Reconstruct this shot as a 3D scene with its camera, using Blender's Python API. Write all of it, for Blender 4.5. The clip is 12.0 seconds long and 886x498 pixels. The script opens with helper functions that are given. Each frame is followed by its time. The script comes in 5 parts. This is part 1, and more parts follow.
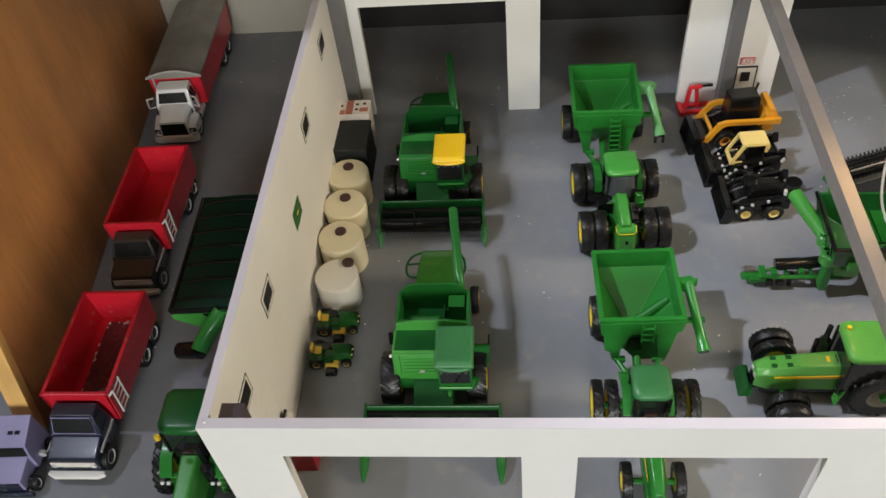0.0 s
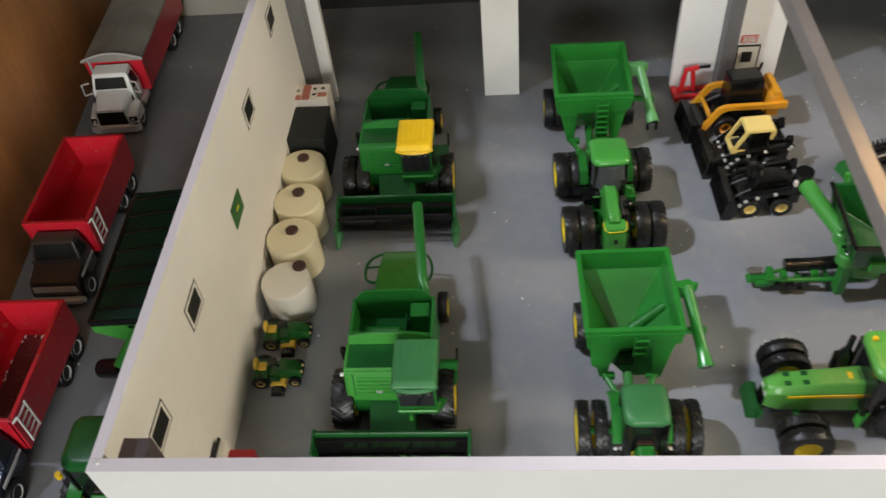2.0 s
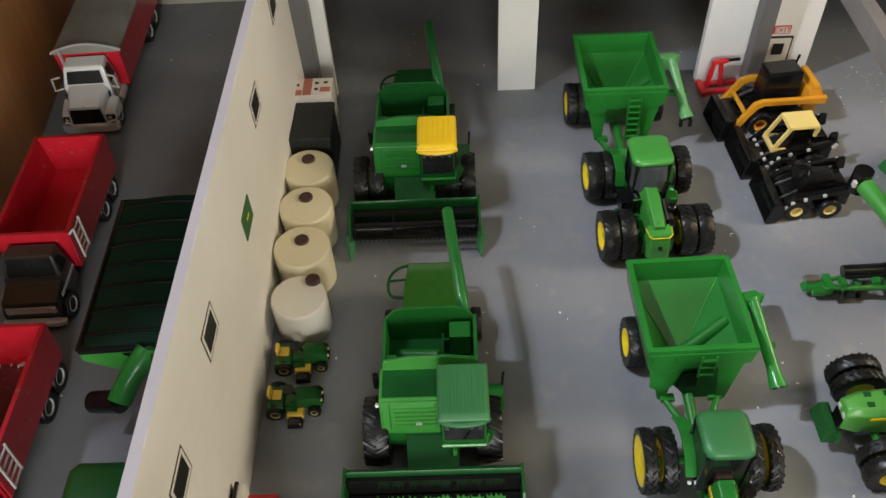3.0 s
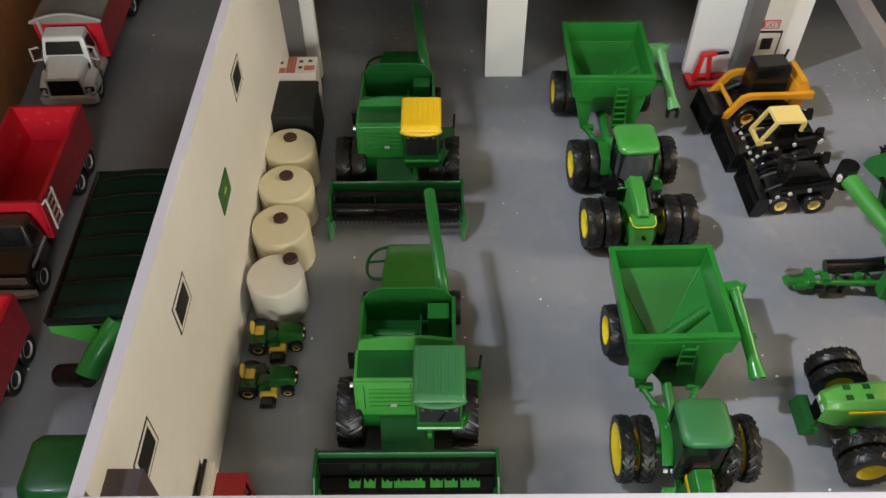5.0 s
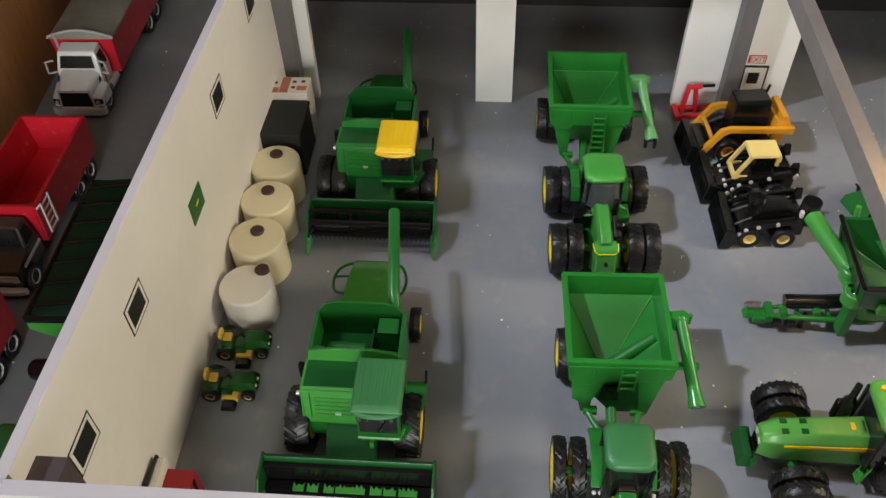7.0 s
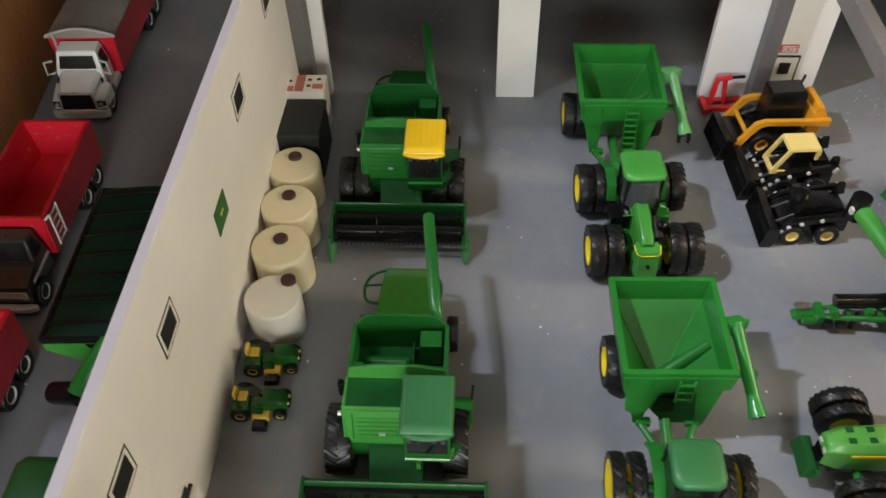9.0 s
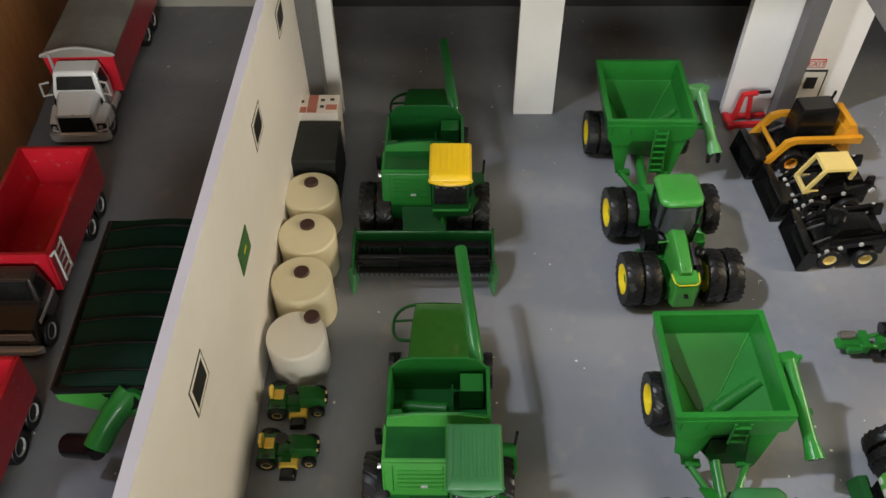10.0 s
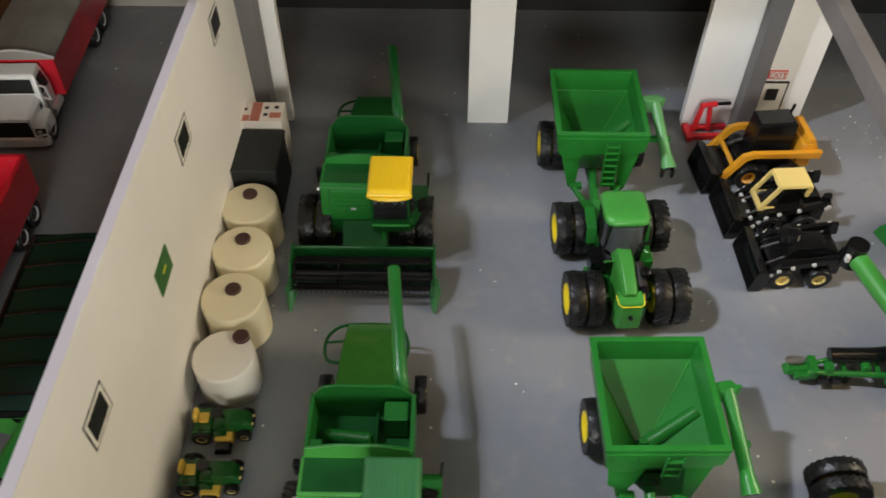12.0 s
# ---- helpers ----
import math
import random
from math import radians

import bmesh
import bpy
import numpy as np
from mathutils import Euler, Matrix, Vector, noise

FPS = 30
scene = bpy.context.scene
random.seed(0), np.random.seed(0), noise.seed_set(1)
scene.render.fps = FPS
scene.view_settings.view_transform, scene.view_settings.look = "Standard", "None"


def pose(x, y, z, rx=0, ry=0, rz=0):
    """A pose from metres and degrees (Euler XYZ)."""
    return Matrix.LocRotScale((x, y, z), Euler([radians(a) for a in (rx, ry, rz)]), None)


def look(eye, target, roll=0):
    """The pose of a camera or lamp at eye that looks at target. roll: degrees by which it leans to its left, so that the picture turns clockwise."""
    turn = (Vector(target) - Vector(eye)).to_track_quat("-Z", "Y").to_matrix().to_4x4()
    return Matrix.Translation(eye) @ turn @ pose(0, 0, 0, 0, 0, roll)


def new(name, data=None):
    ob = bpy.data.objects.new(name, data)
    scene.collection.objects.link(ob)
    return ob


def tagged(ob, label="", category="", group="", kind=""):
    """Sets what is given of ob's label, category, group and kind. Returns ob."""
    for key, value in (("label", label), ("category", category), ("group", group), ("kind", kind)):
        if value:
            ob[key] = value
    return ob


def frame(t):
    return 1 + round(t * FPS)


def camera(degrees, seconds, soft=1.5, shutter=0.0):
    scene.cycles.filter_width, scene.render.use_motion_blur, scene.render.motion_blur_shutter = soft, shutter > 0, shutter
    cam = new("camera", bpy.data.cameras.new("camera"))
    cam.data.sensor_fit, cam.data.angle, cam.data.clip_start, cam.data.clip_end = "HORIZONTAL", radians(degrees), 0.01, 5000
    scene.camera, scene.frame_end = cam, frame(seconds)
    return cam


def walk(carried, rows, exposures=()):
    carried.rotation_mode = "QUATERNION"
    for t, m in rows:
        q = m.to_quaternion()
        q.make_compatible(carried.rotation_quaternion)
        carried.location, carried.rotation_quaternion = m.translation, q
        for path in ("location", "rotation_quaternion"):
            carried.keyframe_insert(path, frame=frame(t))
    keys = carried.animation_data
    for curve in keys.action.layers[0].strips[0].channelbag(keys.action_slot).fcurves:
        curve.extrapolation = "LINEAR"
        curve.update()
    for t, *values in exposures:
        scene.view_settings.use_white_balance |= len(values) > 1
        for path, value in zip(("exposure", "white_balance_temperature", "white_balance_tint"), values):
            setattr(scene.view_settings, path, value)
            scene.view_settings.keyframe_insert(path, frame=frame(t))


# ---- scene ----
cam = camera(55.7, 12.0, 1.5, 0.5)
PATH = [
    (0, (0.046, 0.033, 0.472), (-0.138, 1.357, -1.014), -7.0),
    (0.5, (0.07, 0.029, 0.468), (-0.13, 1.355, -1.016), -7.6),
    (0.7, (0.089, 0.023, 0.466), (-0.121, 1.355, -1.011), -7.8),
    (1, (0.118, 0.018, 0.465), (-0.099, 1.345, -1.015), -8.0),
    (1.2, (0.126, 0.013, 0.468), (-0.093, 1.352, -1.001), -7.9),
    (1.5, (0.112, 0.033, 0.46), (-0.108, 1.368, -1.013), -8.1),
    (1.8, (0.074, 0.07, 0.426), (-0.106, 1.392, -1.064), -7.0),
    (2, (0.056, 0.081, 0.416), (-0.107, 1.411, -1.069), -6.6),
    (2.5, (0.013, 0.108, 0.388), (-0.093, 1.436, -1.104), -5.2),
    (3, (0.007, 0.119, 0.385), (-0.037, 1.449, -1.108), -3.5),
    (5, (0.008, 0.117, 0.374), (0.004, 1.444, -1.123), -0.5),
    (5.5, (0.022, 0.11, 0.373), (-0.014, 1.435, -1.125), -1.0),
    (6, (0.037, 0.104, 0.381), (-0.041, 1.437, -1.107), -1.8),
    (6.5, (0.051, 0.106, 0.388), (-0.054, 1.449, -1.091), -1.9),
    (7, (0.057, 0.108, 0.387), (-0.068, 1.46, -1.081), -1.8),
    (9, (0.025, 0.128, 0.376), (-0.052, 1.467, -1.108), -1.5),
    (9.5, (0.001, 0.152, 0.374), (-0.047, 1.488, -1.113), -1.2),
    (10, (-0.004, 0.156, 0.373), (-0.027, 1.49, -1.118), -0.6),
    (10.5, (0.0, 0.156, 0.374), (-0.011, 1.488, -1.118), -0.2),
    (11, (-0.002, 0.164, 0.365), (-0.006, 1.484, -1.137), 0.1),
    (11.5, (0.002, 0.17, 0.369), (0.0, 1.488, -1.135), 0.2),
    (12, (0.027, 0.177, 0.371), (0.011, 1.494, -1.133), 0.2),
]
walk(cam, [(t, look(eye, target, roll)) for t, eye, target, roll in PATH])

C = 0.01  # all shapes below are written in centimetres


# ---- light ----
def lamp(name, kind, where, power, colour, size=0.03, target=None):
    data = bpy.data.lights.new(name, kind)
    data.energy, data.color = power, colour
    if kind == "AREA":
        data.shape, data.size = "DISK", size
    else:
        data.shadow_soft_size = size
    if kind == "SPOT":
        data.spot_size, data.spot_blend = radians(63), 1.0
    ob = new(name, data)
    ob.matrix_world = look([c * C for c in where], [c * C for c in target]) if target else Matrix.Translation([c * C for c in where])
    return ob


KEY = (-28.5, 35.0, 58.5)  # a shaded cool lamp, over the side panel and turned towards the shed
BULB = (-66.0, 32.0, 112.0)  # a bare cool bulb, higher and further to the side
WARM = (112.0, 36.0, 62.0)  # a warm room lamp beyond the far end of the shed
FRONT = (2.0, -160.0, 62.0)  # an unseen soft fill, added in front to brighten forward-facing sides
OVERHEAD = (40.0, 2.0, 158.0)  # a wide warm fill, added overhead to lift the shaded floor
lamp("key_lamp", "SPOT", KEY, 16.6, (0.88, 0.91, 1.0), 0.008, (50, 46, 0))
lamp("cool_bulb", "POINT", BULB, 13.5, (0.78, 0.82, 1.0), 0.03)
lamp("warm_lamp", "AREA", WARM, 8.2, (1.0, 0.87, 0.66), 0.4, (-12, 42, 5))
lamp("front_fill", "AREA", FRONT, 30.5, (0.98, 1.0, 0.96), 0.9, (5, 40, 6))
lamp("overhead_fill", "AREA", OVERHEAD, 1.8, (1.0, 0.90, 0.74), 1.0, (0, 40, 0))
world = bpy.data.worlds.new("room")
world.use_nodes = True
world.node_tree.nodes["Background"].inputs[0].default_value = (0.9, 0.8, 0.68, 1)
world.node_tree.nodes["Background"].inputs[1].default_value = 0.006
scene.world = world


# ---- materials ----
def mat(name, rgb, rough=0.4, metal=0.0, var=0.15, size=150.0, bump=0.08, coat=0.0, dust=0.0, stretch=(1, 1, 1), second=None, spec=0.5):
    """A painted, moulded or cast surface: base colour with two scales of variation, fine relief and a little dust."""
    m = bpy.data.materials.new(name)
    m.use_nodes = True
    t, l = m.node_tree, m.node_tree.links
    b = t.nodes["Principled BSDF"]
    b.inputs["Metallic"].default_value = metal
    b.inputs["Coat Weight"].default_value = coat
    b.inputs["Specular IOR Level"].default_value = spec
    b.inputs["Coat Roughness"].default_value = 0.1
    co = t.nodes.new("ShaderNodeTexCoord")
    mp = t.nodes.new("ShaderNodeMapping")
    mp.inputs["Scale"].default_value = stretch
    l.new(co.outputs["Object"], mp.inputs["Vector"])

    def wave(scale, detail=4.0):
        n = t.nodes.new("ShaderNodeTexNoise")
        n.inputs["Scale"].default_value, n.inputs["Detail"].default_value = scale, detail
        l.new(mp.outputs[0], n.inputs["Vector"])
        return n.outputs["Fac"]

    def blend(fac, a, c, low=0.3, high=0.7):
        r = t.nodes.new("ShaderNodeMapRange")
        r.inputs[1].default_value, r.inputs[2].default_value = low, high
        l.new(fac, r.inputs[0])
        x = t.nodes.new("ShaderNodeMix")
        x.data_type = "RGBA"
        l.new(r.outputs[0], x.inputs[0])
        for s, v in ((6, a), (7, c)):
            if isinstance(v, tuple):
                x.inputs[s].default_value = (*v, 1)
            else:
                l.new(v, x.inputs[s])
        return x.outputs[2]

    dark = tuple(c * (1 - var) for c in rgb)
    light = second or tuple(min(1, c * (1 + var)) for c in rgb)
    base = blend(wave(size * 0.25), dark, light)
    fine = wave(size * 3, 6.0)
    base = blend(fine, base, tuple(c * (1 - 0.6 * var) for c in rgb), 0.5, 0.9)
    if dust:
        base = blend(wave(size * 1.3, 8.0), base, (0.36, 0.33, 0.28), 0.62 - 0.12 * dust, 0.95)
    l.new(base, b.inputs["Base Color"])
    r = t.nodes.new("ShaderNodeMapRange")
    r.inputs[3].default_value, r.inputs[4].default_value = max(0.02, rough - 0.1), min(1, rough + 0.12)
    l.new(fine, r.inputs[0])
    l.new(r.outputs[0], b.inputs["Roughness"])
    if bump:
        k = t.nodes.new("ShaderNodeBump")
        k.inputs["Strength"].default_value, k.inputs["Distance"].default_value = bump, 0.0006
        l.new(fine, k.inputs["Height"])
        l.new(k.outputs[0], b.inputs["Normal"])
    return m


GREEN = mat("green_paint", (0.018, 0.180, 0.024), 0.34, var=0.14, coat=0.25, spec=0.35)
GREEN_OLD = mat("dark_green_paint", (0.008, 0.085, 0.016), 0.32, var=0.18, coat=0.1, spec=0.35)
GREEN_MID = mat("mid_green_paint", (0.013, 0.135, 0.020), 0.34, var=0.16, coat=0.1, spec=0.4)
GREEN_PALE = mat("pale_green_paint", (0.10, 0.30, 0.10), 0.34, var=0.12)
GREEN_MATT = mat("matt_dark_green", (0.008, 0.070, 0.014), 0.7, var=0.2, spec=0.2)
GREEN_GLOSS = mat("glossy_green_paint", (0.012, 0.085, 0.014), 0.2, var=0.12, bump=0.03)
GREEN_SHELL = mat("thin_olive_green_plastic", (0.026, 0.105, 0.014), 0.16, var=0.2, size=60, bump=0.05)
GREEN_ROOF = mat("dull_green_plastic", (0.032, 0.165, 0.050), 0.45, var=0.12)
GREEN_LIGHT = mat("light_green_paint", (0.052, 0.29, 0.042), 0.36, var=0.12, coat=0.25)
GREEN_LIME = mat("lime_green_paint", (0.085, 0.32, 0.048), 0.36, var=0.16, coat=0.2)
GREEN_DARK = mat("dark_green_tarp", (0.002, 0.026, 0.014), 0.5, var=0.25, size=90, bump=0.2, spec=0.25)
YELLOW = mat("yellow_paint", (0.80, 0.52, 0.012), 0.35, var=0.08, coat=0.2)
SEAT_YELLOW = mat("soft_yellow_plastic", (0.82, 0.55, 0.075), 0.45, var=0.06)
ORANGE = mat("orange_yellow_paint", (0.68, 0.30, 0.015), 0.4, var=0.10, coat=0.2, dust=0.1)
CREAM_YELLOW = mat("pale_yellow_paint", (0.78, 0.60, 0.20), 0.4, var=0.08)
RIM_YELLOW = mat("lemon_yellow_paint", (0.80, 0.62, 0.015), 0.4, var=0.08)
BLACK = mat("black_plastic", (0.006, 0.006, 0.006), 0.22, var=0.3, bump=0.1)
RUBBER = mat("black_rubber", (0.005, 0.005, 0.005), 0.4, var=0.3, bump=0.15)
GLASS_DARK = mat("smoked_window", (0.013, 0.015, 0.015), 0.12, var=0.5, bump=0.0)
# upright pale streaks in the base colour imitate reflections on the plastic
GLASS_GREY = mat("reflection_streaked_plastic", (0.050, 0.056, 0.056), 0.14, var=0.6, size=200, bump=0.0, stretch=(1, 1, 0.15))
RED = mat("red_paint", (0.56, 0.013, 0.028), 0.35, var=0.12, coat=0.25, dust=0.05)
RED_DEEP = mat("deep_red_enamel", (0.33, 0.010, 0.018), 0.4, var=0.15)
RED_BRIGHT = mat("bright_red_plastic", (0.55, 0.015, 0.02), 0.35, var=0.1)
BROWN_BED = mat("worn_bed_floor", (0.11, 0.018, 0.022), 0.5, var=0.35, size=300, dust=0.25)
WHITE_CAB = mat("white_cab_paint", (0.80, 0.80, 0.78), 0.3, var=0.06, coat=0.3)
DARK_CAB = mat("black_brown_cab_paint", (0.045, 0.038, 0.035), 0.3, var=0.15, coat=0.3)
NAVY_CAB = mat("navy_cab_paint", (0.008, 0.014, 0.030), 0.32, var=0.25, coat=0.25, dust=0.02)
LAVENDER = mat("lavender_paint", (0.27, 0.25, 0.42), 0.4, var=0.08)
CHROME = mat("chrome", (0.78, 0.78, 0.77), 0.2, metal=0.45, var=0.1, bump=0.0)
TARP = mat("grey_canvas_tarp", (0.29, 0.275, 0.24), 0.85, var=0.25, size=120, bump=0.4)
TANK = mat("cream_polyethylene", (0.78, 0.70, 0.48), 0.45, var=0.05, size=80, bump=0.1)
TANK_WHITE = mat("white_polyethylene", (0.78, 0.74, 0.66), 0.45, var=0.05, size=80, bump=0.1)
LID = mat("brown_cap", (0.055, 0.022, 0.018), 0.45, var=0.2)
FELT = mat("black_card", (0.014, 0.016, 0.014), 0.8, var=0.25, size=200, bump=0.3)
CARTON = mat("white_carton", (0.72, 0.66, 0.60), 0.6, var=0.08)
PRINT = mat("faded_red_print", (0.50, 0.17, 0.12), 0.6, var=0.3)
WALL_PAINT = mat("white_wall_paint", (0.80, 0.78, 0.75), 0.6, var=0.05, size=40, bump=0.25)
CAP = mat("lavender_grey_edge", (0.70, 0.67, 0.73), 0.6, var=0.06, size=40, bump=0.25)
POST_BROWN = mat("dark_post_paint", (0.075, 0.055, 0.06), 0.5, var=0.15, size=60, bump=0.2)
POST_GREY = mat("grey_post_paint", (0.13, 0.125, 0.125), 0.5, var=0.12, size=60, bump=0.2)
BEAM = mat("grey_beam_paint", (0.18, 0.16, 0.145), 0.55, var=0.12, size=60, bump=0.2)
FLOOR_PAINT = mat("grey_floor_paint", (0.235, 0.243, 0.262), 0.42, var=0.13, size=44, bump=0.25, dust=0.3, spec=0.22)
WOOD = mat("brown_stained_panel", (0.40, 0.18, 0.062), 0.45, var=0.3, size=30, bump=0.15, stretch=(3, 3, 0.7))
# kept dark so the unseen shelf bounces little light onto the rear floor
SHELF = mat("low_bounce_board", (0.04, 0.028, 0.02), 0.6, var=0.2, size=30, bump=0.15, stretch=(3, 3, 0.7))
PINE = mat("varnished_pine_edge", (0.72, 0.42, 0.14), 0.4, var=0.2, size=60, bump=0.15, stretch=(5, 5, 0.5))
BACK_WALL = mat("beige_back_wall", (0.36, 0.34, 0.29), 0.8, var=0.08, size=30, bump=0.2)
# near-black base colour stands in for the deep shade behind the shed
BACK_WALL_SHADED = mat("shade_charcoal_wall", (0.022, 0.021, 0.022), 0.85, var=0.2, size=30, bump=0.2)
ROOM_WALL = mat("room_wall_paint", (0.17, 0.15, 0.125), 0.8, var=0.05, size=3, bump=0.1)
SIGN_RED = mat("red_print", (0.55, 0.03, 0.03), 0.6, var=0.05)
SIGN_WHITE = mat("white_print_paper", (0.78, 0.76, 0.70), 0.6, var=0.04)
SIGN_BLACK = mat("black_print", (0.01, 0.01, 0.01), 0.5, var=0.1)
SIGN_GREEN = mat("green_print", (0.025, 0.13, 0.03), 0.5, var=0.15)
SIGN_YELLOW = mat("yellow_print", (0.75, 0.66, 0.02), 0.5, var=0.05)
STEEL = mat("dull_steel", (0.22, 0.20, 0.17), 0.4, metal=0.4, var=0.25)
DASH = mat("brown_dash_plastic", (0.045, 0.024, 0.016), 0.5, var=0.4, size=250)
WIRE = mat("silver_wire", (0.55, 0.52, 0.46), 0.35, metal=0.4, var=0.1)
PIN = mat("bright_pin", (0.62, 0.61, 0.58), 0.3, var=0.1)
BROWN_METAL = mat("brown_black_cast", (0.014, 0.010, 0.008), 0.45, var=0.3, dust=0.05)


# ---- shapes ----
def face(bm, vs):
    try:
        bm.faces.new(vs)
    except ValueError:
        pass


def loft(bm, rings, caps=True, closed=True):
    made = [[bm.verts.new(p) for p in ring] for ring in rings]
    n = len(made[0])
    for a, b in zip(made, made[1:]):
        for i in range(n if closed else n - 1):
            face(bm, (a[i], a[(i + 1) % n], b[(i + 1) % n], b[i]))
    if caps:
        face(bm, made[0][::-1])
        face(bm, made[-1])
    return bm


def box(bm, x0, x1, y0, y1, z0, z1, top=(0, 0, 0, 0)):
    """A block; top moves the upper face's x0, x1, y0, y1."""
    a, b, c, d = top
    return loft(bm, [[(x0, y0, z0), (x1, y0, z0), (x1, y1, z0), (x0, y1, z0)],
                     [(x0 + a, y0 + c, z1), (x1 + b, y0 + c, z1), (x1 + b, y1 + d, z1), (x0 + a, y1 + d, z1)]])


def prism(bm, poly, axis, a, b):
    put = {"x": lambda u, v, w: (w, u, v), "y": lambda u, v, w: (u, w, v), "z": lambda u, v, w: (u, v, w)}[axis]
    return loft(bm, [[put(u, v, a) for u, v in poly], [put(u, v, b) for u, v in poly]])


def cyl(bm, p, q, r, r2=None, n=14):
    p, q = Vector(p), Vector(q)
    turn = (q - p).to_track_quat("Z", "Y")
    rings = []
    for c, rr in ((p, r), (q, r if r2 is None else r2)):
        rings.append([c + turn @ Vector((rr * math.cos(2 * math.pi * i / n), rr * math.sin(2 * math.pi * i / n), 0)) for i in range(n)])
    return loft(bm, rings)


def tube(bm, pts, r, n=8):
    pts = [Vector(p) for p in pts]
    rings = []
    for i, p in enumerate(pts):
        way = (pts[min(i + 1, len(pts) - 1)] - pts[max(i - 1, 0)]).normalized()
        side = way.orthogonal().normalized() if not rings else (side - way * side.dot(way)).normalized()
        other = way.cross(side)
        rings.append([p + r * (side * math.cos(2 * math.pi * k / n) + other * math.sin(2 * math.pi * k / n)) for k in range(n)])
    return loft(bm, rings)


def lathe(bm, prof, axis="z", at=(0, 0, 0), n=28, caps=True):
    put = {"x": lambda r, h, c, s: (h, r * c, r * s), "z": lambda r, h, c, s: (r * c, r * s, h), "y": lambda r, h, c, s: (r * s, h, r * c)}[axis]
    rings = []
    for r, h in prof:
        rings.append([Vector(at) + Vector(put(max(r, 1e-4), h, math.cos(2 * math.pi * i / n), math.sin(2 * math.pi * i / n))) for i in range(n)])
    return loft(bm, rings, caps)


def panel(bm, pts, thick):
    """A sheet of metal: a flat outline with thickness."""
    pts = [Vector(p) for p in pts]
    nrm = (pts[1] - pts[0]).cross(pts[2] - pts[0]).normalized() * thick
    return loft(bm, [pts, [p + nrm for p in pts]])


def curve(pts, steps=6):
    """Points along a smooth line through pts."""
    pts = [Vector(p) for p in pts]
    out = []
    for i in range(len(pts) - 1):
        a, b, c, d = pts[max(i - 1, 0)], pts[i], pts[i + 1], pts[min(i + 2, len(pts) - 1)]
        for k in range(steps):
            u = k / steps
            out.append(0.5 * ((2 * b) + (c - a) * u + (2 * a - 5 * b + 4 * c - d) * u * u + (3 * b - a - 3 * c + d) * u ** 3))
    return out + [pts[-1]]


def mesh(bm, name, material, bev=0.0, sharp=38):
    bmesh.ops.recalc_face_normals(bm, faces=bm.faces)
    if bev:
        edges = [e for e in bm.edges if len(e.link_faces) == 2 and e.calc_face_angle(0) > radians(35)]
        bmesh.ops.bevel(bm, geom=edges, offset=bev, segments=2, profile=0.6, affect="EDGES", clamp_overlap=True)
    for f in bm.faces:
        f.smooth = True
    for e in bm.edges:
        e.smooth = e.calc_face_angle(3.0) < radians(sharp)
    bmesh.ops.scale(bm, vec=(C, C, C), verts=bm.verts)
    normals = []
    if bev:  # normals weighted by area keep the large faces flat between their rounded edges
        bm.normal_update()
        areas = {f: f.calc_area() for f in bm.faces}
        limit = math.cos(radians(max(sharp, 45)))
        for f in bm.faces:
            for v in f.verts:
                n = Vector((0, 0, 0))
                for g in v.link_faces:
                    if g.normal.dot(f.normal) > limit:
                        n += g.normal * areas[g]
                normals.append((n if n.length > 0 else f.normal).normalized())
    me = bpy.data.meshes.new(name)
    bm.to_mesh(me)
    bm.free()
    if normals:
        me.normals_split_custom_set(normals)
    me.materials.append(material)
    return me


def part(name, bm, material, parent, label="", bev=0.0, sharp=38):
    ob = new(name, mesh(bm, name, material, bev, sharp))
    ob.parent = parent
    return tagged(ob, label)


def thing(name, label, category, x, y, rz=0, group="", z=0.0, kind=""):
    ob = new(name)
    ob.empty_display_size = 0.01
    ob.matrix_world = pose(x * C, y * C, z * C, 0, 0, rz)
    return tagged(ob, label, category, group, kind)


def structure(name, bm, material, label, category, bev=0.0):
    ob = new(name, mesh(bm, name, material, bev))
    return tagged(ob, label, category, kind="structure")


def B():
    return bmesh.new()


# ---- the board, the shelf and the room ----
structure("floor", box(B(), -70, 130, -14, 78.5, -1.8, 0), FLOOR_PAINT, "grey painted display board with specks of dust", "floor", 0.1)
structure("wall_back", box(B(), -70, -11.5, 75.2, 77, 0.01, 44), BACK_WALL, "dull beige back wall of the display", "wall")
# same back wall, its shade behind the shed painted as charcoal
structure("wall_back_shaded", box(B(), -11.5, 130, 75.2, 77, 0.01, 44), BACK_WALL_SHADED, "back wall behind the shed, deep shade put into its charcoal colour", "wall")
b = loft(B(), [[(-26.9, 30.0, 0.02), (-30.4, 75.1, 0.02), (-32.4, 75.1, 0.02), (-28.6, 30.0, 0.02)],
               [(-26.9, 39.9, 40), (-30.4, 75.1, 40), (-32.4, 75.1, 40), (-28.6, 39.9, 40)]])
side = structure("wall_side", b, WOOD, "brown stained plywood side panel", "wall", 0.05)
part("edge_strip", loft(B(), [[(-26.7, 29.1, 0.02), (-26.8, 29.95, 0.02), (-28.2, 29.95, 0.02), (-28.1, 29.1, 0.02)],
                              [(-26.7, 39.0, 40), (-26.8, 39.85, 40), (-28.2, 39.85, 40), (-28.1, 39.0, 40)]]), PINE, side, "varnished pine edge strip", 0.12)
# unseen board, added overhead to cast the shade behind the shed
structure("shade_shelf", prism(B(), [(-29.1, 51.4), (75, 54.6), (75, 75.15), (-30.45, 75.15)], "z", 25.5, 27.5), SHELF, "unseen dark shelf board added above the display to shade its back", "shelf", 0.1)

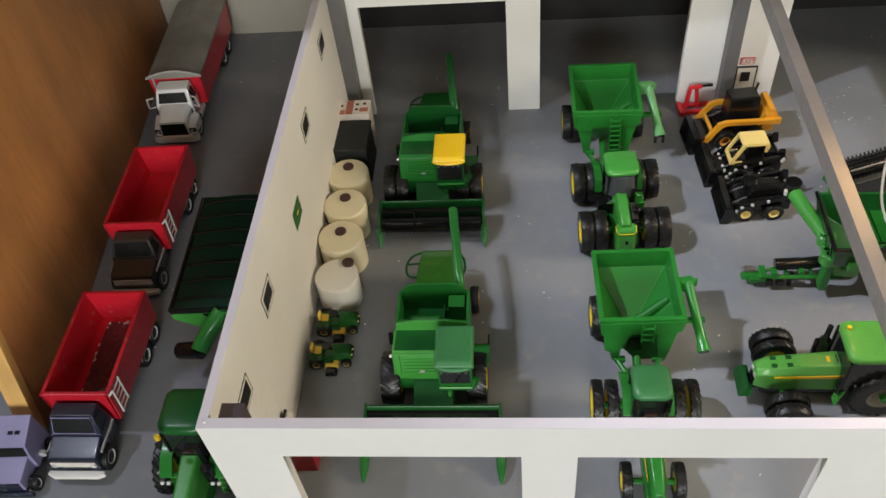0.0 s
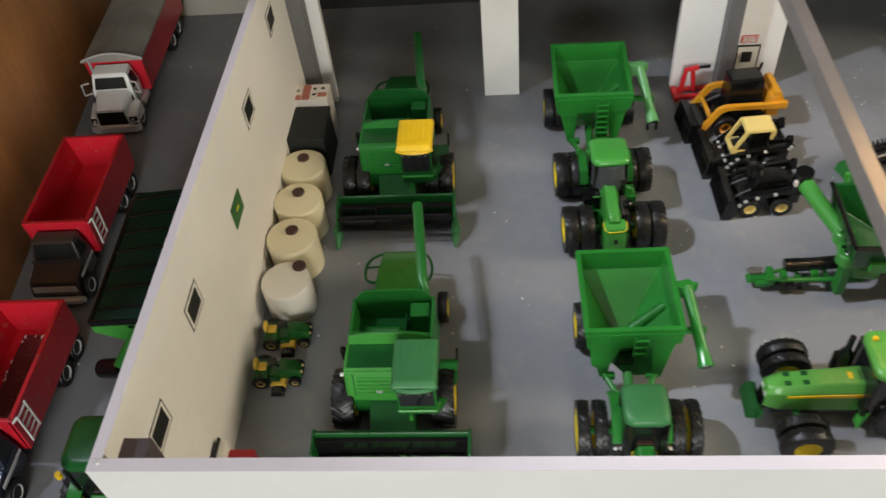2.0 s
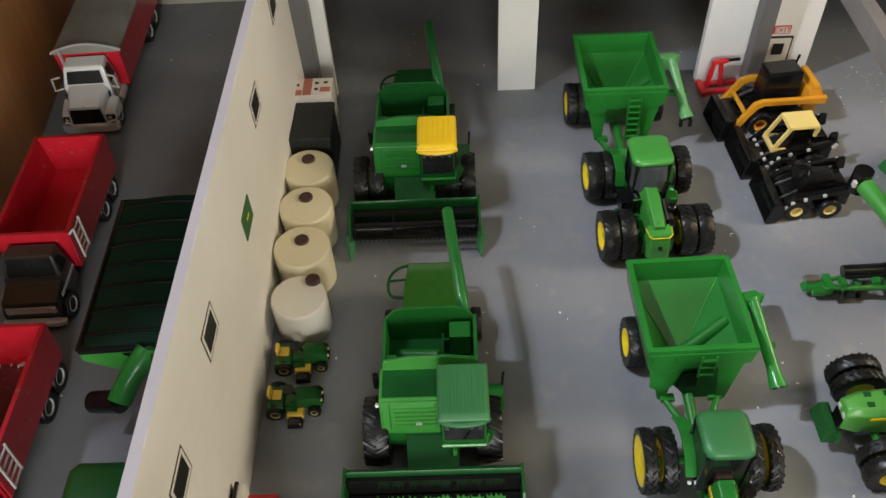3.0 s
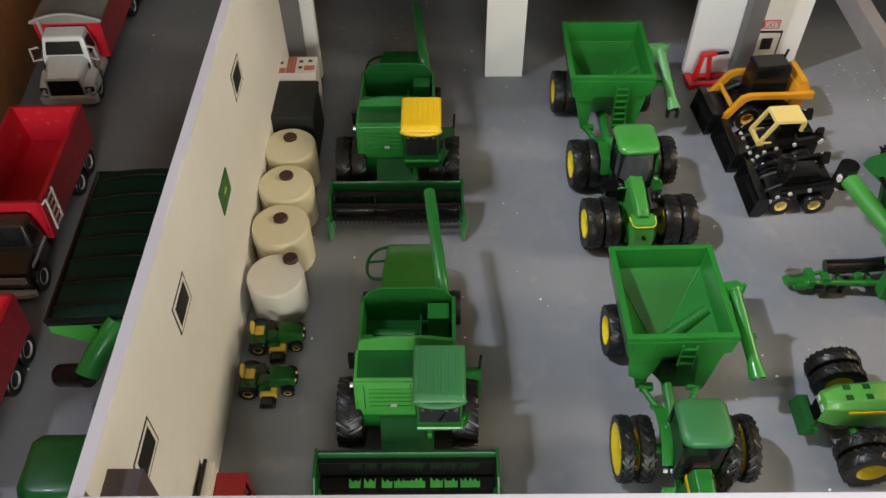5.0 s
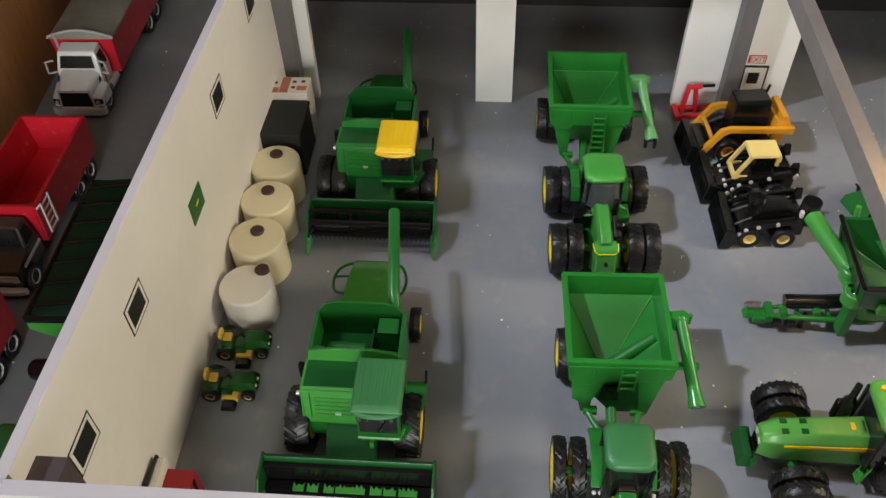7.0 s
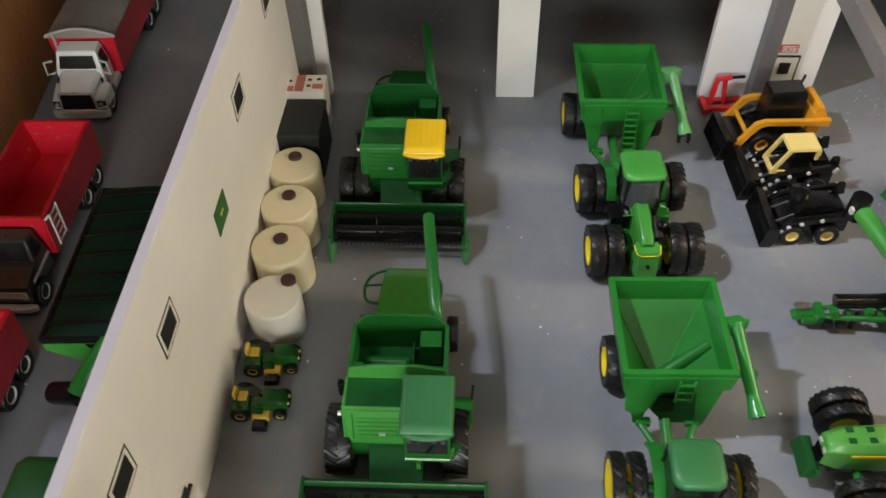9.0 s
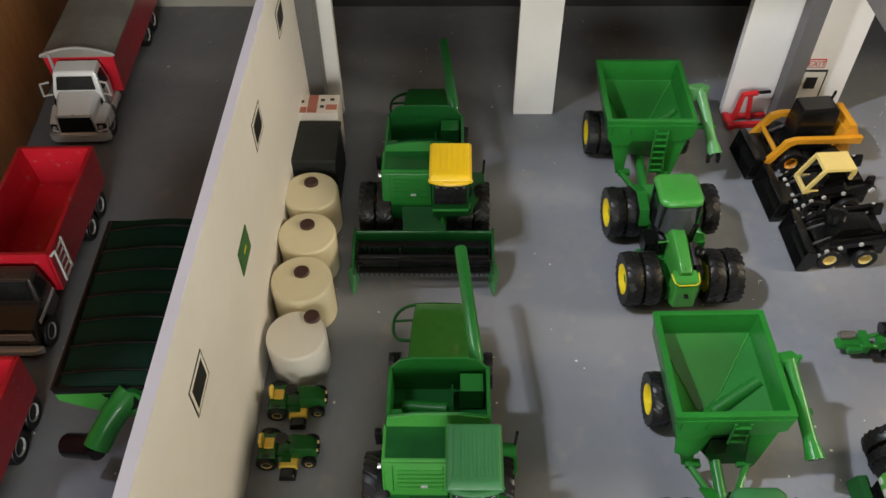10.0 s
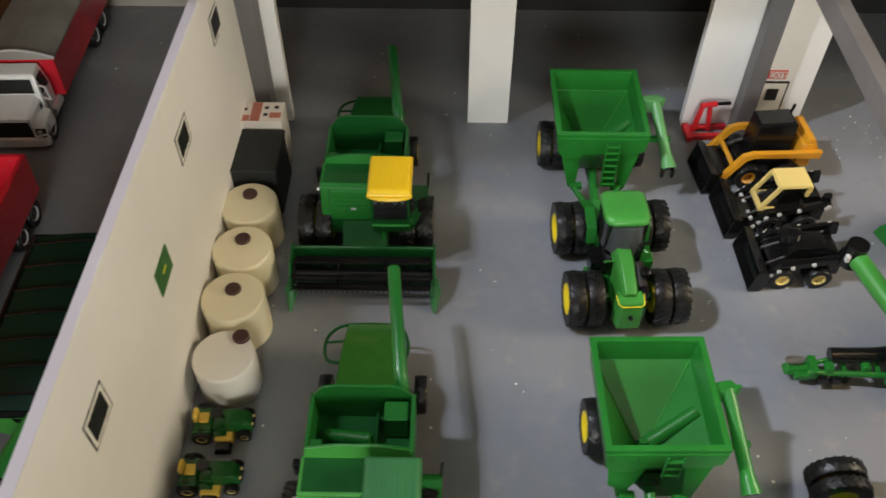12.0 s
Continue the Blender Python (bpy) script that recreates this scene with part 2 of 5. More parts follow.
b = B()
for x0, x1, y0, y1 in ((-260, 300, -300, -290), (-260, 300, 200, 210), (-270, -260, -300, 210), (300, 310, -300, 210)):
    box(b, x0, x1, y0, y1, -90, 165)
structure("wall_room", b, ROOM_WALL, "plain painted walls of the room", "wall")
structure("ceiling", box(B(), -270, 310, -300, 210, 165, 170), ROOM_WALL, "plain painted room ceiling", "ceiling")
structure("table", box(B(), -66, 126, -10, 74, -89.9, -1.85), WOOD, "plain wooden table under the display board", "table")
structure("floor_room", box(B(), -270, 310, -300, 210, -95, -90), WOOD, "brown floor of the room", "floor")

# the play shed: four walls with openings
WH = 13.5  # wall height
DH = 10.85  # opening height


def wall_with_openings(name, x0, x1, y0, y1, openings, label, top=WH, sill=DH):
    b, last = B(), x0
    for a, c in openings:
        box(b, last, a, y0, y1, 0.01, sill)
        last = c
    box(b, last, x1, y0, y1, 0.01, sill)
    box(b, x0, x1, y0, y1, sill, top)
    bmesh.ops.remove_doubles(b, verts=b.verts, dist=0.001)
    return structure(name, b, WALL_PAINT, label, "wall")


wall_with_openings("wall_south", -10.66, 70, 22.4, 22.95, ((-7.1, 4.45), (7.1, 18.45)), "white painted shed wall with two wide door openings")
wall_with_openings("wall_north", -10.66, 122, 61.6, 62.2, ((-8.0, 3.8), (6.5, 18.2), (25.9, 46.0)), "white painted shed wall with wide door openings")
# out of view, added only to block the warm lamp behind the shed
structure("wall_blocker", box(B(), 52, 122, 61.6, 62.2, WH + 0.01, 66), BACK_WALL, "unseen panel added to keep the warm lamp off the rear floor", "wall")
b = B()
ys = [23.15 + (61.55 - 23.15) * i / 24 for i in range(25)]
bow = lambda y: 0.35 * max(0.0, (y - 46) / 15) ** 1.5
loft(b, [[(-10.66, y, 0.01), (-10.2 + bow(y), y, 0.01), (-10.17 + 0.4 * bow(y), y, WH), (-10.62, y, WH)] for y in ys])
structure("wall_west", b, WALL_PAINT, "white painted shed side wall, slightly warped", "wall")

structure("trim_south", box(B(), -10.66, 70, 22.4, 22.95, WH + 0.002, WH + 0.03), CAP, "lavender-grey top edge of the shed wall", "trim")
edge = [(-10.65, 22.96), (-10.65, 61.55)]
y = 61.55
while y > 23.3:
    edge.append((-10.17 - random.choice((0.0, 0.01, 0.03, 0.07)), y))
    y -= random.uniform(0.25, 0.9)
edge.append((-10.18, 22.96))
structure("trim_west", prism(B(), edge, "z", WH + 0.002, WH + 0.03), CAP, "lavender-grey top edge of the shed wall", "trim")
posts = (("post_1", -10.3, -9.0, 23.15, 24.45, 12.4), ("post_2", -10.05, -8.9, 60.3, 61.55, 13.3), ("post_3", 21.3, 22.35, 60.4, 61.55, 13.4))
for name, x0, x1, y0, y1, z1 in posts:
    structure(name, box(B(), x0, x1, y0, y1, 0.01, z1), POST_BROWN if name == "post_1" else POST_GREY, "square dark painted corner post" if name == "post_1" else "square grey painted corner post", "post", 0.05)
screw = structure("screw_head", lathe(B(), [(0.02, WH + 0.03), (0.09, WH + 0.03), (0.075, WH + 0.07), (0.02, WH + 0.085)], at=(-10.3, 22.75, 0), n=10), PIN, "small bright screw head in the wall corner", "screw")
structure("beam", box(B(), 22.3, 23.1, 22.98, 61.55, 11.9, 13.2), BEAM, "long grey painted tie beam across the shed", "beam", 0.06)


# windows and signs stuck on the walls
def wall_window(y0, y1, z0, z1, plain=None):
    w = tagged(new("window_sticker"), "square black window with a white frame", "window", "shed windows", "structure")
    x = -10.175 + 0.5 * bow(y0)
    if plain:
        part("sign_plate", box(B(), x, x + 0.05, y0, y1, z0, z1), SIGN_GREEN, w)
        part("emblem", box(B(), x + 0.05, x + 0.06, y0 + 0.75, y1 - 0.65, z0 + 0.7, z1 - 0.65), SIGN_YELLOW, w)
        tagged(w, "square green sign with a small yellow emblem", "sign", "shed signs")
        return w
    part("outline", box(B(), x, x + 0.02, y0, y1, z0, z1), SIGN_BLACK, w)
    part("frame", box(B(), x + 0.02, x + 0.026, y0 + 0.08, y1 - 0.08, z0 + 0.08, z1 - 0.08), SIGN_WHITE, w)
    part("pane", box(B(), x + 0.026, x + 0.032, y0 + 0.26, y1 - 0.26, z0 + 0.26, z1 - 0.26), SIGN_BLACK, w)
    return w


for y0, z0 in ((25.5, 8.7), (32.2, 8.95), (47.0, 9.4), (55.4, 10.3)):
    wall_window(y0, y0 + 2.05, z0, z0 + 1.7)
wall_window(40.7, 42.6, 7.3, 8.8, True)


def text_part(name, words, size, material, parent, m):
    """Raised printed letters."""
    data = bpy.data.curves.new(name, "FONT")
    data.body, data.size, data.extrude, data.align_x, data.align_y = words, size * C, 0.0001, "CENTER", "CENTER"
    tmp = new("letters", data)
    me = bpy.data.meshes.new_from_object(tmp.evaluated_get(bpy.context.evaluated_depsgraph_get()))
    bpy.data.objects.remove(tmp)
    me.materials.clear()
    me.materials.append(material)
    ob = new(name, me)
    ob.parent, ob.matrix_local = parent, m
    return ob


door = tagged(new("door_1"), "small white printed door with a black window", "door", kind="structure")
part("outline", box(B(), 22.7, 24.4, 61.54, 61.6, 0.6, 3.75), SIGN_BLACK, door)
part("leaf", box(B(), 22.8, 24.28, 61.5, 61.54, 0.62, 3.6), SIGN_WHITE, door)
part("pane", box(B(), 23.1, 23.85, 61.46, 61.5, 2.3, 3.2), SIGN_BLACK, door)
sign = tagged(new("exit_sign"), "small white sign with red lettering and border", "sign", kind="structure")
part("border", box(B(), 22.85, 24.05, 61.54, 61.6, 3.95, 4.6), SIGN_RED, sign)
part("plate", box(B(), 22.92, 23.98, 61.51, 61.54, 4.02, 4.53), SIGN_WHITE, sign)
text_part("letters", "EXIT", 0.58, SIGN_RED, sign, pose(0.2345, 0.6149, 0.0427, 90, 0, 0))

emblem = tagged(new("emblem_sign"), "green emblem plate with a yellow shape on white wall", "sign", kind="structure")
badge = lambda e: [(23.6 + e, 8.75), (23.85, 8.45 + e), (25.7, 8.45 + e), (25.95 - e, 8.75), (25.95 - e, 9.8), (25.7, 10.1 - e), (23.85, 10.1 - e), (23.6 + e, 9.8)]
part("plate", prism(B(), badge(0.0), "y", 22.36, 22.4), GREEN_LIGHT, emblem)
part("border", prism(B(), badge(0.1), "y", 22.35, 22.36), SIGN_YELLOW, emblem)
part("field", prism(B(), badge(0.18), "y", 22.34, 22.35), GREEN_LIGHT, emblem)
part("emblem", prism(B(), [(23.95, 9.0), (24.3, 9.2), (24.9, 9.15), (25.5, 8.85), (25.6, 9.05), (25.2, 9.35), (24.9, 9.4), (25.0, 9.75), (24.75, 9.7), (24.5, 9.4), (24.1, 9.3)], "y", 22.32, 22.34), SIGN_YELLOW, emblem)
w = tagged(new("window_1"), "printed window with a white frame and dark pane", "window", kind="structure")
part("outline", box(B(), 23.7, 25.6, 22.37, 22.4, 1.6, 3.7), SIGN_BLACK, w)
part("frame", box(B(), 23.8, 25.5, 22.34, 22.37, 1.7, 3.6), SIGN_WHITE, w)
part("pane", box(B(), 24.15, 25.15, 22.31, 22.34, 2.0, 3.3), SIGN_BLACK, w)
plate = tagged(new("wall_notice"), "tiny white notice with red printed lines", "sign", kind="structure")
part("plate", box(B(), 4.9, 5.7, 22.37, 22.4, 3.8, 4.3), SIGN_WHITE, plate)
for k in range(2):
    part("line", box(B(), 5.0, 5.6, 22.355, 22.37, 3.88 + 0.2 * k, 4.0 + 0.2 * k), SIGN_RED, plate)


# ---- wheels, shared by all machines ----
MESHES = {}


def tyre_mesh(r, w, rim):
    key = ("tyre", r, w, rim)
    if key not in MESHES:
        b = lathe(B(), [(rim, -w * 0.42), (r * 0.80, -w * 0.5), (r * 0.93, -w * 0.47), (r * 0.985, -w * 0.34), (r * 0.985, w * 0.34),
                        (r * 0.93, w * 0.47), (r * 0.80, w * 0.5), (rim, w * 0.42)], "x", n=26, caps=False)
        MESHES[key] = mesh(b, "tyre", RUBBER)
    return MESHES[key]


def tread_mesh(r, w, tread):
    key = ("tread", r, w, tread)
    if key not in MESHES:
        b = B()
        if tread == "lug":
            n = 22
            for i in range(n):
                for s in (-1, 1):
                    a = 2 * math.pi * (i + (0.5 if s > 0 else 0)) / n
                    ring = []
                    for q in (0.955, 1.018):
                        ring.append([(x * w * s, q * r * k * math.cos(a + d), q * r * k * math.sin(a + d))
                                     for x, d, k in ((-0.03, -0.045, 1), (-0.03, 0.045, 1), (0.49, 0.24, 0.965), (0.49, 0.15, 0.965))])
                    loft(b, ring)
        else:
            for x in (-0.3, -0.1, 0.1, 0.3):
                lathe(b, [(r * 0.95, (x - 0.07) * w), (r * 1.015, (x - 0.06) * w), (r * 1.015, (x + 0.06) * w), (r * 0.95, (x + 0.07) * w)], "x", n=26)
        MESHES[key] = mesh(b, "tread", RUBBER)
    return MESHES[key]


def rim_mesh(r, w, material):
    key = ("rim", r, w, material.name)
    if key not in MESHES:
        b = lathe(B(), [(0.02, w * 0.24), (r * 0.22, w * 0.24), (r * 0.24, w * 0.14), (r * 0.62, w * 0.12), (r * 0.80, w * 0.34),
                        (r * 0.97, w * 0.46), (r * 1.02, w * 0.46), (r * 1.02, -w * 0.44), (0.02, -w * 0.40)], "x", n=24)
        for i in range(8):
            a = math.pi * i / 4
            cyl(b, (w * 0.12, r * 0.42 * math.cos(a), r * 0.42 * math.sin(a)), (w * 0.18, r * 0.42 * math.cos(a), r * 0.42 * math.sin(a)), r * 0.05, n=6)
        MESHES[key] = mesh(b, "rim", material)
    return MESHES[key]


def wheel(parent, x, y, r, w, side, rim=0.56, tread="lug", material=None, turn=0, z=None):
    ob = new("wheel", tyre_mesh(r, w, rim * r))
    ob.parent = parent
    ob.matrix_local = pose(x * C, y * C, (r * (1.018 if tread == "lug" else 1.015) if z is None else z) * C, random.uniform(0, 40), 0, turn + (0 if side > 0 else 180))
    hub = new("rim", rim_mesh(rim * r, w, material or RIM_YELLOW))
    hub.parent = ob
    grip = new("tread", tread_mesh(r, w, tread))
    grip.parent = ob
    tagged(grip, kind="stuff")
    return ob


# ---- combine harvesters ----
def header_unit(parent, half, y_back, y_tip, style):
    """The cutting header across the front."""
    lip = 0.9 if style == "reel" else 1.5
    back = [(y_back, 0.5), (y_back, 2.3), (y_back - 0.25, 2.5), (y_back - 0.35, 2.3), (y_back - 0.3, 0.7), (y_back - lip, 0.25), (y_back - lip, 0.1), (y_back - 0.1, 0.3)]
    paint = GREEN_OLD
    h = part("header", prism(B(), back, "x", -half, half), paint, parent, bev=0.04)
    for s in (-1, 1):
        end = [(y_back, 0.25), (y_back, 2.5), (y_back - 1.4, 2.35), (y_back - 2.5, 1.3), (y_tip + 0.9, 0.75), (y_tip, 0.15), (y_tip + 0.3, 0.05)]
        b = prism(B(), end, "x", s * half, s * (half + 0.14))
        end = part("end_divider", b, paint, h, bev=0.03)
        b = loft(B(), [[(s * (half + 0.1) + r * math.cos(k * 0.785), yy, z + r * 1.1 * math.sin(k * 0.785)) for k in range(8)]
                       for yy, z, r in ((y_back - 1.3, 0.95, 0.2), (y_back - 2.0, 0.95, 0.34), (y_tip + 0.8, 0.6, 0.3), (y_tip + 0.1, 0.3, 0.14), (y_tip - 0.1, 0.22, 0.04))])
        part("divider_point", b, GREEN_ROOF if style == "reel" else GREEN_MID, end, "pale green divider point" if style == "reel" else "")
    tube_y, tube_z = (y_back - 1.0, 0.95) if style == "reel" else (y_back - 1.45, 0.55)
    b = cyl(B(), (-half, tube_y, tube_z), (half, tube_y, tube_z), 0.42, n=14)
    for s in (-1, 1):
        turns = [(s * (half - 0.1 - k * 0.065), k) for k in range(int((half - 1.0) / 0.065))]
        ring = [[(x, tube_y + r * math.cos(k * 0.55 * s), tube_z + r * math.sin(k * 0.55 * s)) for r in (0.40, 0.56)] for x, k in turns]
        for (a, c), (d, e) in zip(ring, ring[1:]):
            face(b, [b.verts.new(p) for p in (a, c, e, d)])
    part("cross_auger", b, BLACK, h)
    if style == "reel":
        y, z = y_back - 1.55, 1.75
        b = cyl(B(), (-half + 0.1, y, z), (half - 0.1, y, z), 0.14, n=8)
        part("reel_shaft", b, BLACK, h)
        for k in range(6):
            a = math.pi * k / 3 + 0.25
            cy, cz = y + 0.95 * math.cos(a), z + 0.72 * math.sin(a)
            b = box(B(), -half + 0.12, half - 0.12, cy - 0.10, cy + 0.10, cz - 0.06, cz + 0.06)
            for i in range(int(half * 2 / 0.28)):
                x = -half + 0.25 + 0.28 * i
                box(b, x, x + 0.05, cy - 0.05, cy, cz - 0.34, cz)
            part("reel_bat", b, BLACK, h)
        for x in (-half + 0.15, -half / 3, half / 3, half - 0.15):
            b = B()
            for k in range(3):
                a = math.pi * k / 3 + 0.25
                d = Vector((0, 0.95 * math.cos(a), 0.72 * math.sin(a)))
                cyl(b, Vector((x, y, z)) - d, Vector((x, y, z)) + d, 0.06, n=6)
            part("reel_spider", b, BLACK, h)
    else:
        part("trough_floor", box(B(), -half, half, y_back - 1.3, y_back - 0.7, 0.3, 1.0), BLACK, h, "black trough ridge", bev=0.03)
        for u0, u1 in ((0.17, 0.235), (0.255, 0.32), (0.355, 0.415), (0.425, 0.60), (0.63, 0.70), (0.71, 0.785), (0.80, 0.91)):
            x0, x1 = (2 * u0 - 1) * half, (2 * u1 - 1) * half
            n = max(2, int((x1 - x0) / 0.2))
            edge = [(x0, y_back - 1.25), (x1, y_back - 1.25)]
            for i in range(n, -1, -1):
                x = x0 + (x1 - x0) * i / n
                edge += [(x, y_back - 0.85 + random.uniform(-0.12, 0.08)), (x - 0.09, y_back - 1.0 + random.uniform(-0.05, 0.05))]
            part("knife_guard", prism(B(), edge[:-1], "z", 0.99, 1.1), GREEN_LIGHT, h, "light green knife guard")
        box_b = box(B(), -half, half, y_back - 0.62, y_back - 0.36, 0.6, 2.2)
        part("rear_screen", box_b, BLACK, h, "black rear screen", bev=0.03)
    return h


def combine(x, y, rz, yellow_cab):
    roof = YELLOW if yellow_cab else GREEN_ROOF
    paint = GREEN_OLD if yellow_cab else GREEN_MID
    bright = GREEN if yellow_cab else GREEN_LIGHT
    label = "older green toy combine with a yellow cab roof and black reel" if yellow_cab else "green toy combine harvester with a ribbed green cab roof"
    t = thing("combine_harvester", label, "combine harvester", x, y, rz, "toy combines")
    body = part("body", box(B(), -2.25, 2.25, -0.4, 5.2, 1.5, 3.5, (0.1, -0.1, 0, 0)), paint, t, bev=0.08)
    b = prism(B(), [(-0.45, 2.7), (-0.45, 3.2), (-0.12, 4.85), (0.05, 5.0), (1.75, 5.0), (1.75, 2.7)], "x", -2.4, 0.42)
    deck = part("engine_deck", b, bright, body, bev=0.07)
    part("deck_top", box(B(), -2.25, 0.3, 0.12, 1.72, 4.98, 5.03), GREEN_OLD, deck, "darker engine deck top", bev=0.02)
    b = B()
    for k in range(5):
        z = 3.35 + 0.27 * k
        yy = -0.45 + (z - 3.2) * 0.2
        box(b, -1.75, 0.25, yy - 0.06, yy + 0.05, z, z + 0.13)
    part("grille", b, bright, body, "light green louvred grille", bev=0.02)
    part("deck_frame", tube(B(), [(-2.32, -0.42, 3.25), (-2.32, -0.08, 4.9), (0.35, -0.08, 4.9), (0.35, -0.42, 3.25)], 0.07, 6), bright, body)
    # cab
    cab = part("cab", prism(B(), [(-1.25, 2.6), (-1.5, 3.3), (-1.42, 5.6), (1.05, 5.6), (1.05, 2.6)], "x", 0.5, 2.55), paint, t, bev=0.06)
    part("windscreen", prism(B(), [(-1.40, 3.85), (-1.56, 3.9), (-1.49, 5.5), (-1.36, 5.5)], "x", 0.62, 2.43), GLASS_DARK, cab, "smoked plastic windscreen", bev=0.03)
    part("side_window", box(B(), 2.54, 2.60, -1.15, 0.75, 3.6, 5.4), GLASS_DARK, cab, bev=0.02)
    part("side_window", box(B(), 0.44, 0.51, -1.15, -0.25, 3.6, 5.4), GLASS_DARK, cab, bev=0.02)
    b = loft(B(), [[(0.35, -1.72, 5.62), (2.7, -1.72, 5.62), (2.7, 1.2, 5.62), (0.35, 1.2, 5.62)],
                   [(0.35, -1.75, 5.9), (2.7, -1.75, 5.9), (2.7, 1.25, 5.95), (0.35, 1.25, 5.95)],
                   [(0.5, -1.5, 6.1), (2.55, -1.5, 6.1), (2.55, 1.1, 6.12), (0.5, 1.1, 6.12)]])
    top = part("cab_roof", b, roof, cab, "yellow cab roof" if yellow_cab else "ribbed green cab roof", bev=0.08)
    b = B()
    for k in range(6):
        xx = 0.66 + 0.32 * k
        box(b, xx, xx + 0.14, -1.3, 0.95, 6.09, 6.14)
    part("roof_rib", b, roof, top, bev=0.03)
    lip = [(0.38, -1.5, 5.72), (0.75, -1.74, 5.72), (1.5, -1.84, 5.72), (2.3, -1.74, 5.72), (2.67, -1.5, 5.72)]
    part("roof_lip", tube(B(), curve(lip, 3), 0.13, 8), roof, top)
    for xx in (0.8, 1.2, 1.85, 2.25):
        part("roof_lamp", cyl(B(), (xx, -1.86, 5.6), (xx, -1.98, 5.58), 0.1, n=10), GLASS_GREY, top, "small round roof lamp")
    part("wiper", tube(B(), [(1.5, -1.6, 4.0), (1.9, -1.58, 4.9)], 0.03, 5), BLACK, cab)
    part("mirror", box(B(), -2.8, -2.5, 1.45, 1.75, 3.7, 4.7), BLACK, t, "black side mirror", bev=0.06)
    part("side_lamp", cyl(B(), (-2.55, -0.1, 4.75), (-2.4, -0.1, 4.75), 0.12, n=10), CHROME, t)
    part("deck_latch", box(B(), -0.75, -0.45, -0.5, -0.42, 3.5, 3.62), CHROME, deck)
    for xx in (-1.95, 0.2):
        part("panel_seam", loft(B(), [[(xx, -0.5, 3.25), (xx + 0.04, -0.5, 3.25), (xx + 0.04, -0.17, 4.8), (xx, -0.17, 4.8)], [(xx, -0.46, 3.25), (xx + 0.04, -0.46, 3.25), (xx + 0.04, -0.13, 4.8), (xx, -0.13, 4.8)]]), GREEN_OLD, deck)
    # grain tank, open
    tank = part("grain_tank", box(B(), -2.3, 2.3, 1.8, 4.6, 3.3, 3.55), GREEN_OLD, t, bev=0.03)
    for x0, x1, y0, y1 in ((-2.3, -2.12, 1.8, 4.6), (2.12, 2.3, 1.8, 4.6), (-2.12, 2.12, 1.8, 1.95), (-2.12, 2.12, 4.45, 4.6)):
        part("tank_wall", box(B(), x0, x1, y0, y1, 3.55, 5.3), paint, tank, bev=0.04)
    part("tank_box", box(B(), 0.95, 2.0, 3.35, 4.3, 3.7, 5.15), paint, tank, bev=0.05)
    part("tank_auger", cyl(B(), (-1.6, 3.4, 3.75), (0.4, 2.9, 4.35), 0.3, n=12), paint, tank)
    part("tank_divider", box(B(), 0.55, 0.65, 2.1, 4.3, 3.55, 4.2), GREEN_OLD, tank)
    part("tank_corner", box(B(), -2.12, -1.6, 1.95, 2.4, 3.55, 5.2), paint, tank, bev=0.04)
    part("rear_flap", prism(B(), [(-2.2, 5.3), (2.2, 5.3), (1.75, 5.95), (1.2, 6.1), (-1.2, 6.1), (-1.75, 5.95)], "y", 4.42, 4.56), paint, tank, bev=0.04)
    top = 5.62 if yellow_cab else 5.85
    edge = [(-2.28, 5.0), (2.28, 5.0), (2.2, top - 0.22), (0.9, top), (-0.9, top), (-2.2, top - 0.22)]
    part("front_flap", loft(B(), [[(u, 1.62 + 0.12 * (v - 5.0), v) for u, v in edge], [(u, 1.76 + 0.12 * (v - 5.0), v) for u, v in edge]]), bright, tank, bev=0.03)
    part("flap_edge", tube(B(), [(u, 1.7 + 0.12 * (v - 5.0), v) for u, v in edge[2:]], 0.06, 6), paint, tank)
    # unloading auger, folded back
    part("unloading_auger", tube(B(), [(1.72, 4.75, 4.2), (1.7, 4.85, 5.6), (1.62, 5.3, 5.9), (1.0, 11.2, 5.9)], 0.31, 14), paint, t)
    # straw hood
    b = loft(B(), [[(-1.6, 5.15, 1.6), (1.5, 5.15, 1.6), (1.5, 5.15, 3.7), (-1.6, 5.15, 3.7)],
                   [(-1.5, 8.2, 1.5), (1.35, 8.2, 1.5), (1.3, 8.2, 3.6), (-1.45, 8.2, 3.6)],
                   [(-1.45, 10.2, 1.3), (1.2, 10.2, 1.3), (1.1, 9.9, 3.2), (-1.3, 9.9, 3.2)]])
    hood = part("straw_hood", b, GREEN_OLD if yellow_cab else GREEN_SHELL, body, "" if yellow_cab else "thin glossy olive-green hood", bev=0.12)
    b = tube(B(), curve([(-1.4, 8.0, 2.5), (-2.2, 8.1, 2.5), (-2.45, 8.9, 2.5), (-2.2, 9.8, 2.5), (-1.3, 10.3, 2.5), (0.9, 10.3, 2.5), (1.5, 9.9, 2.4), (1.7, 9.0, 2.4), (1.5, 8.2, 2.4), (1.1, 8.1, 2.4)], 4), 0.09, 6)
    tube(b, [(-2.42, 9.2, 2.5), (-1.35, 9.3, 2.5)], 0.07, 6)
    part("rear_rail", b, GREEN_OLD, hood)
    # feeder house and header
    b = loft(B(), [[(-1.3, -0.3, 1.4), (1.3, -0.3, 1.4), (1.3, -0.3, 2.6), (-1.3, -0.3, 2.6)], [(-1.2, -2.3, 0.5), (1.2, -2.3, 0.5), (1.2, -2.3, 1.7), (-1.2, -2.3, 1.7)]])
    part("feeder_house", b, GREEN_MATT, t, bev=0.05)
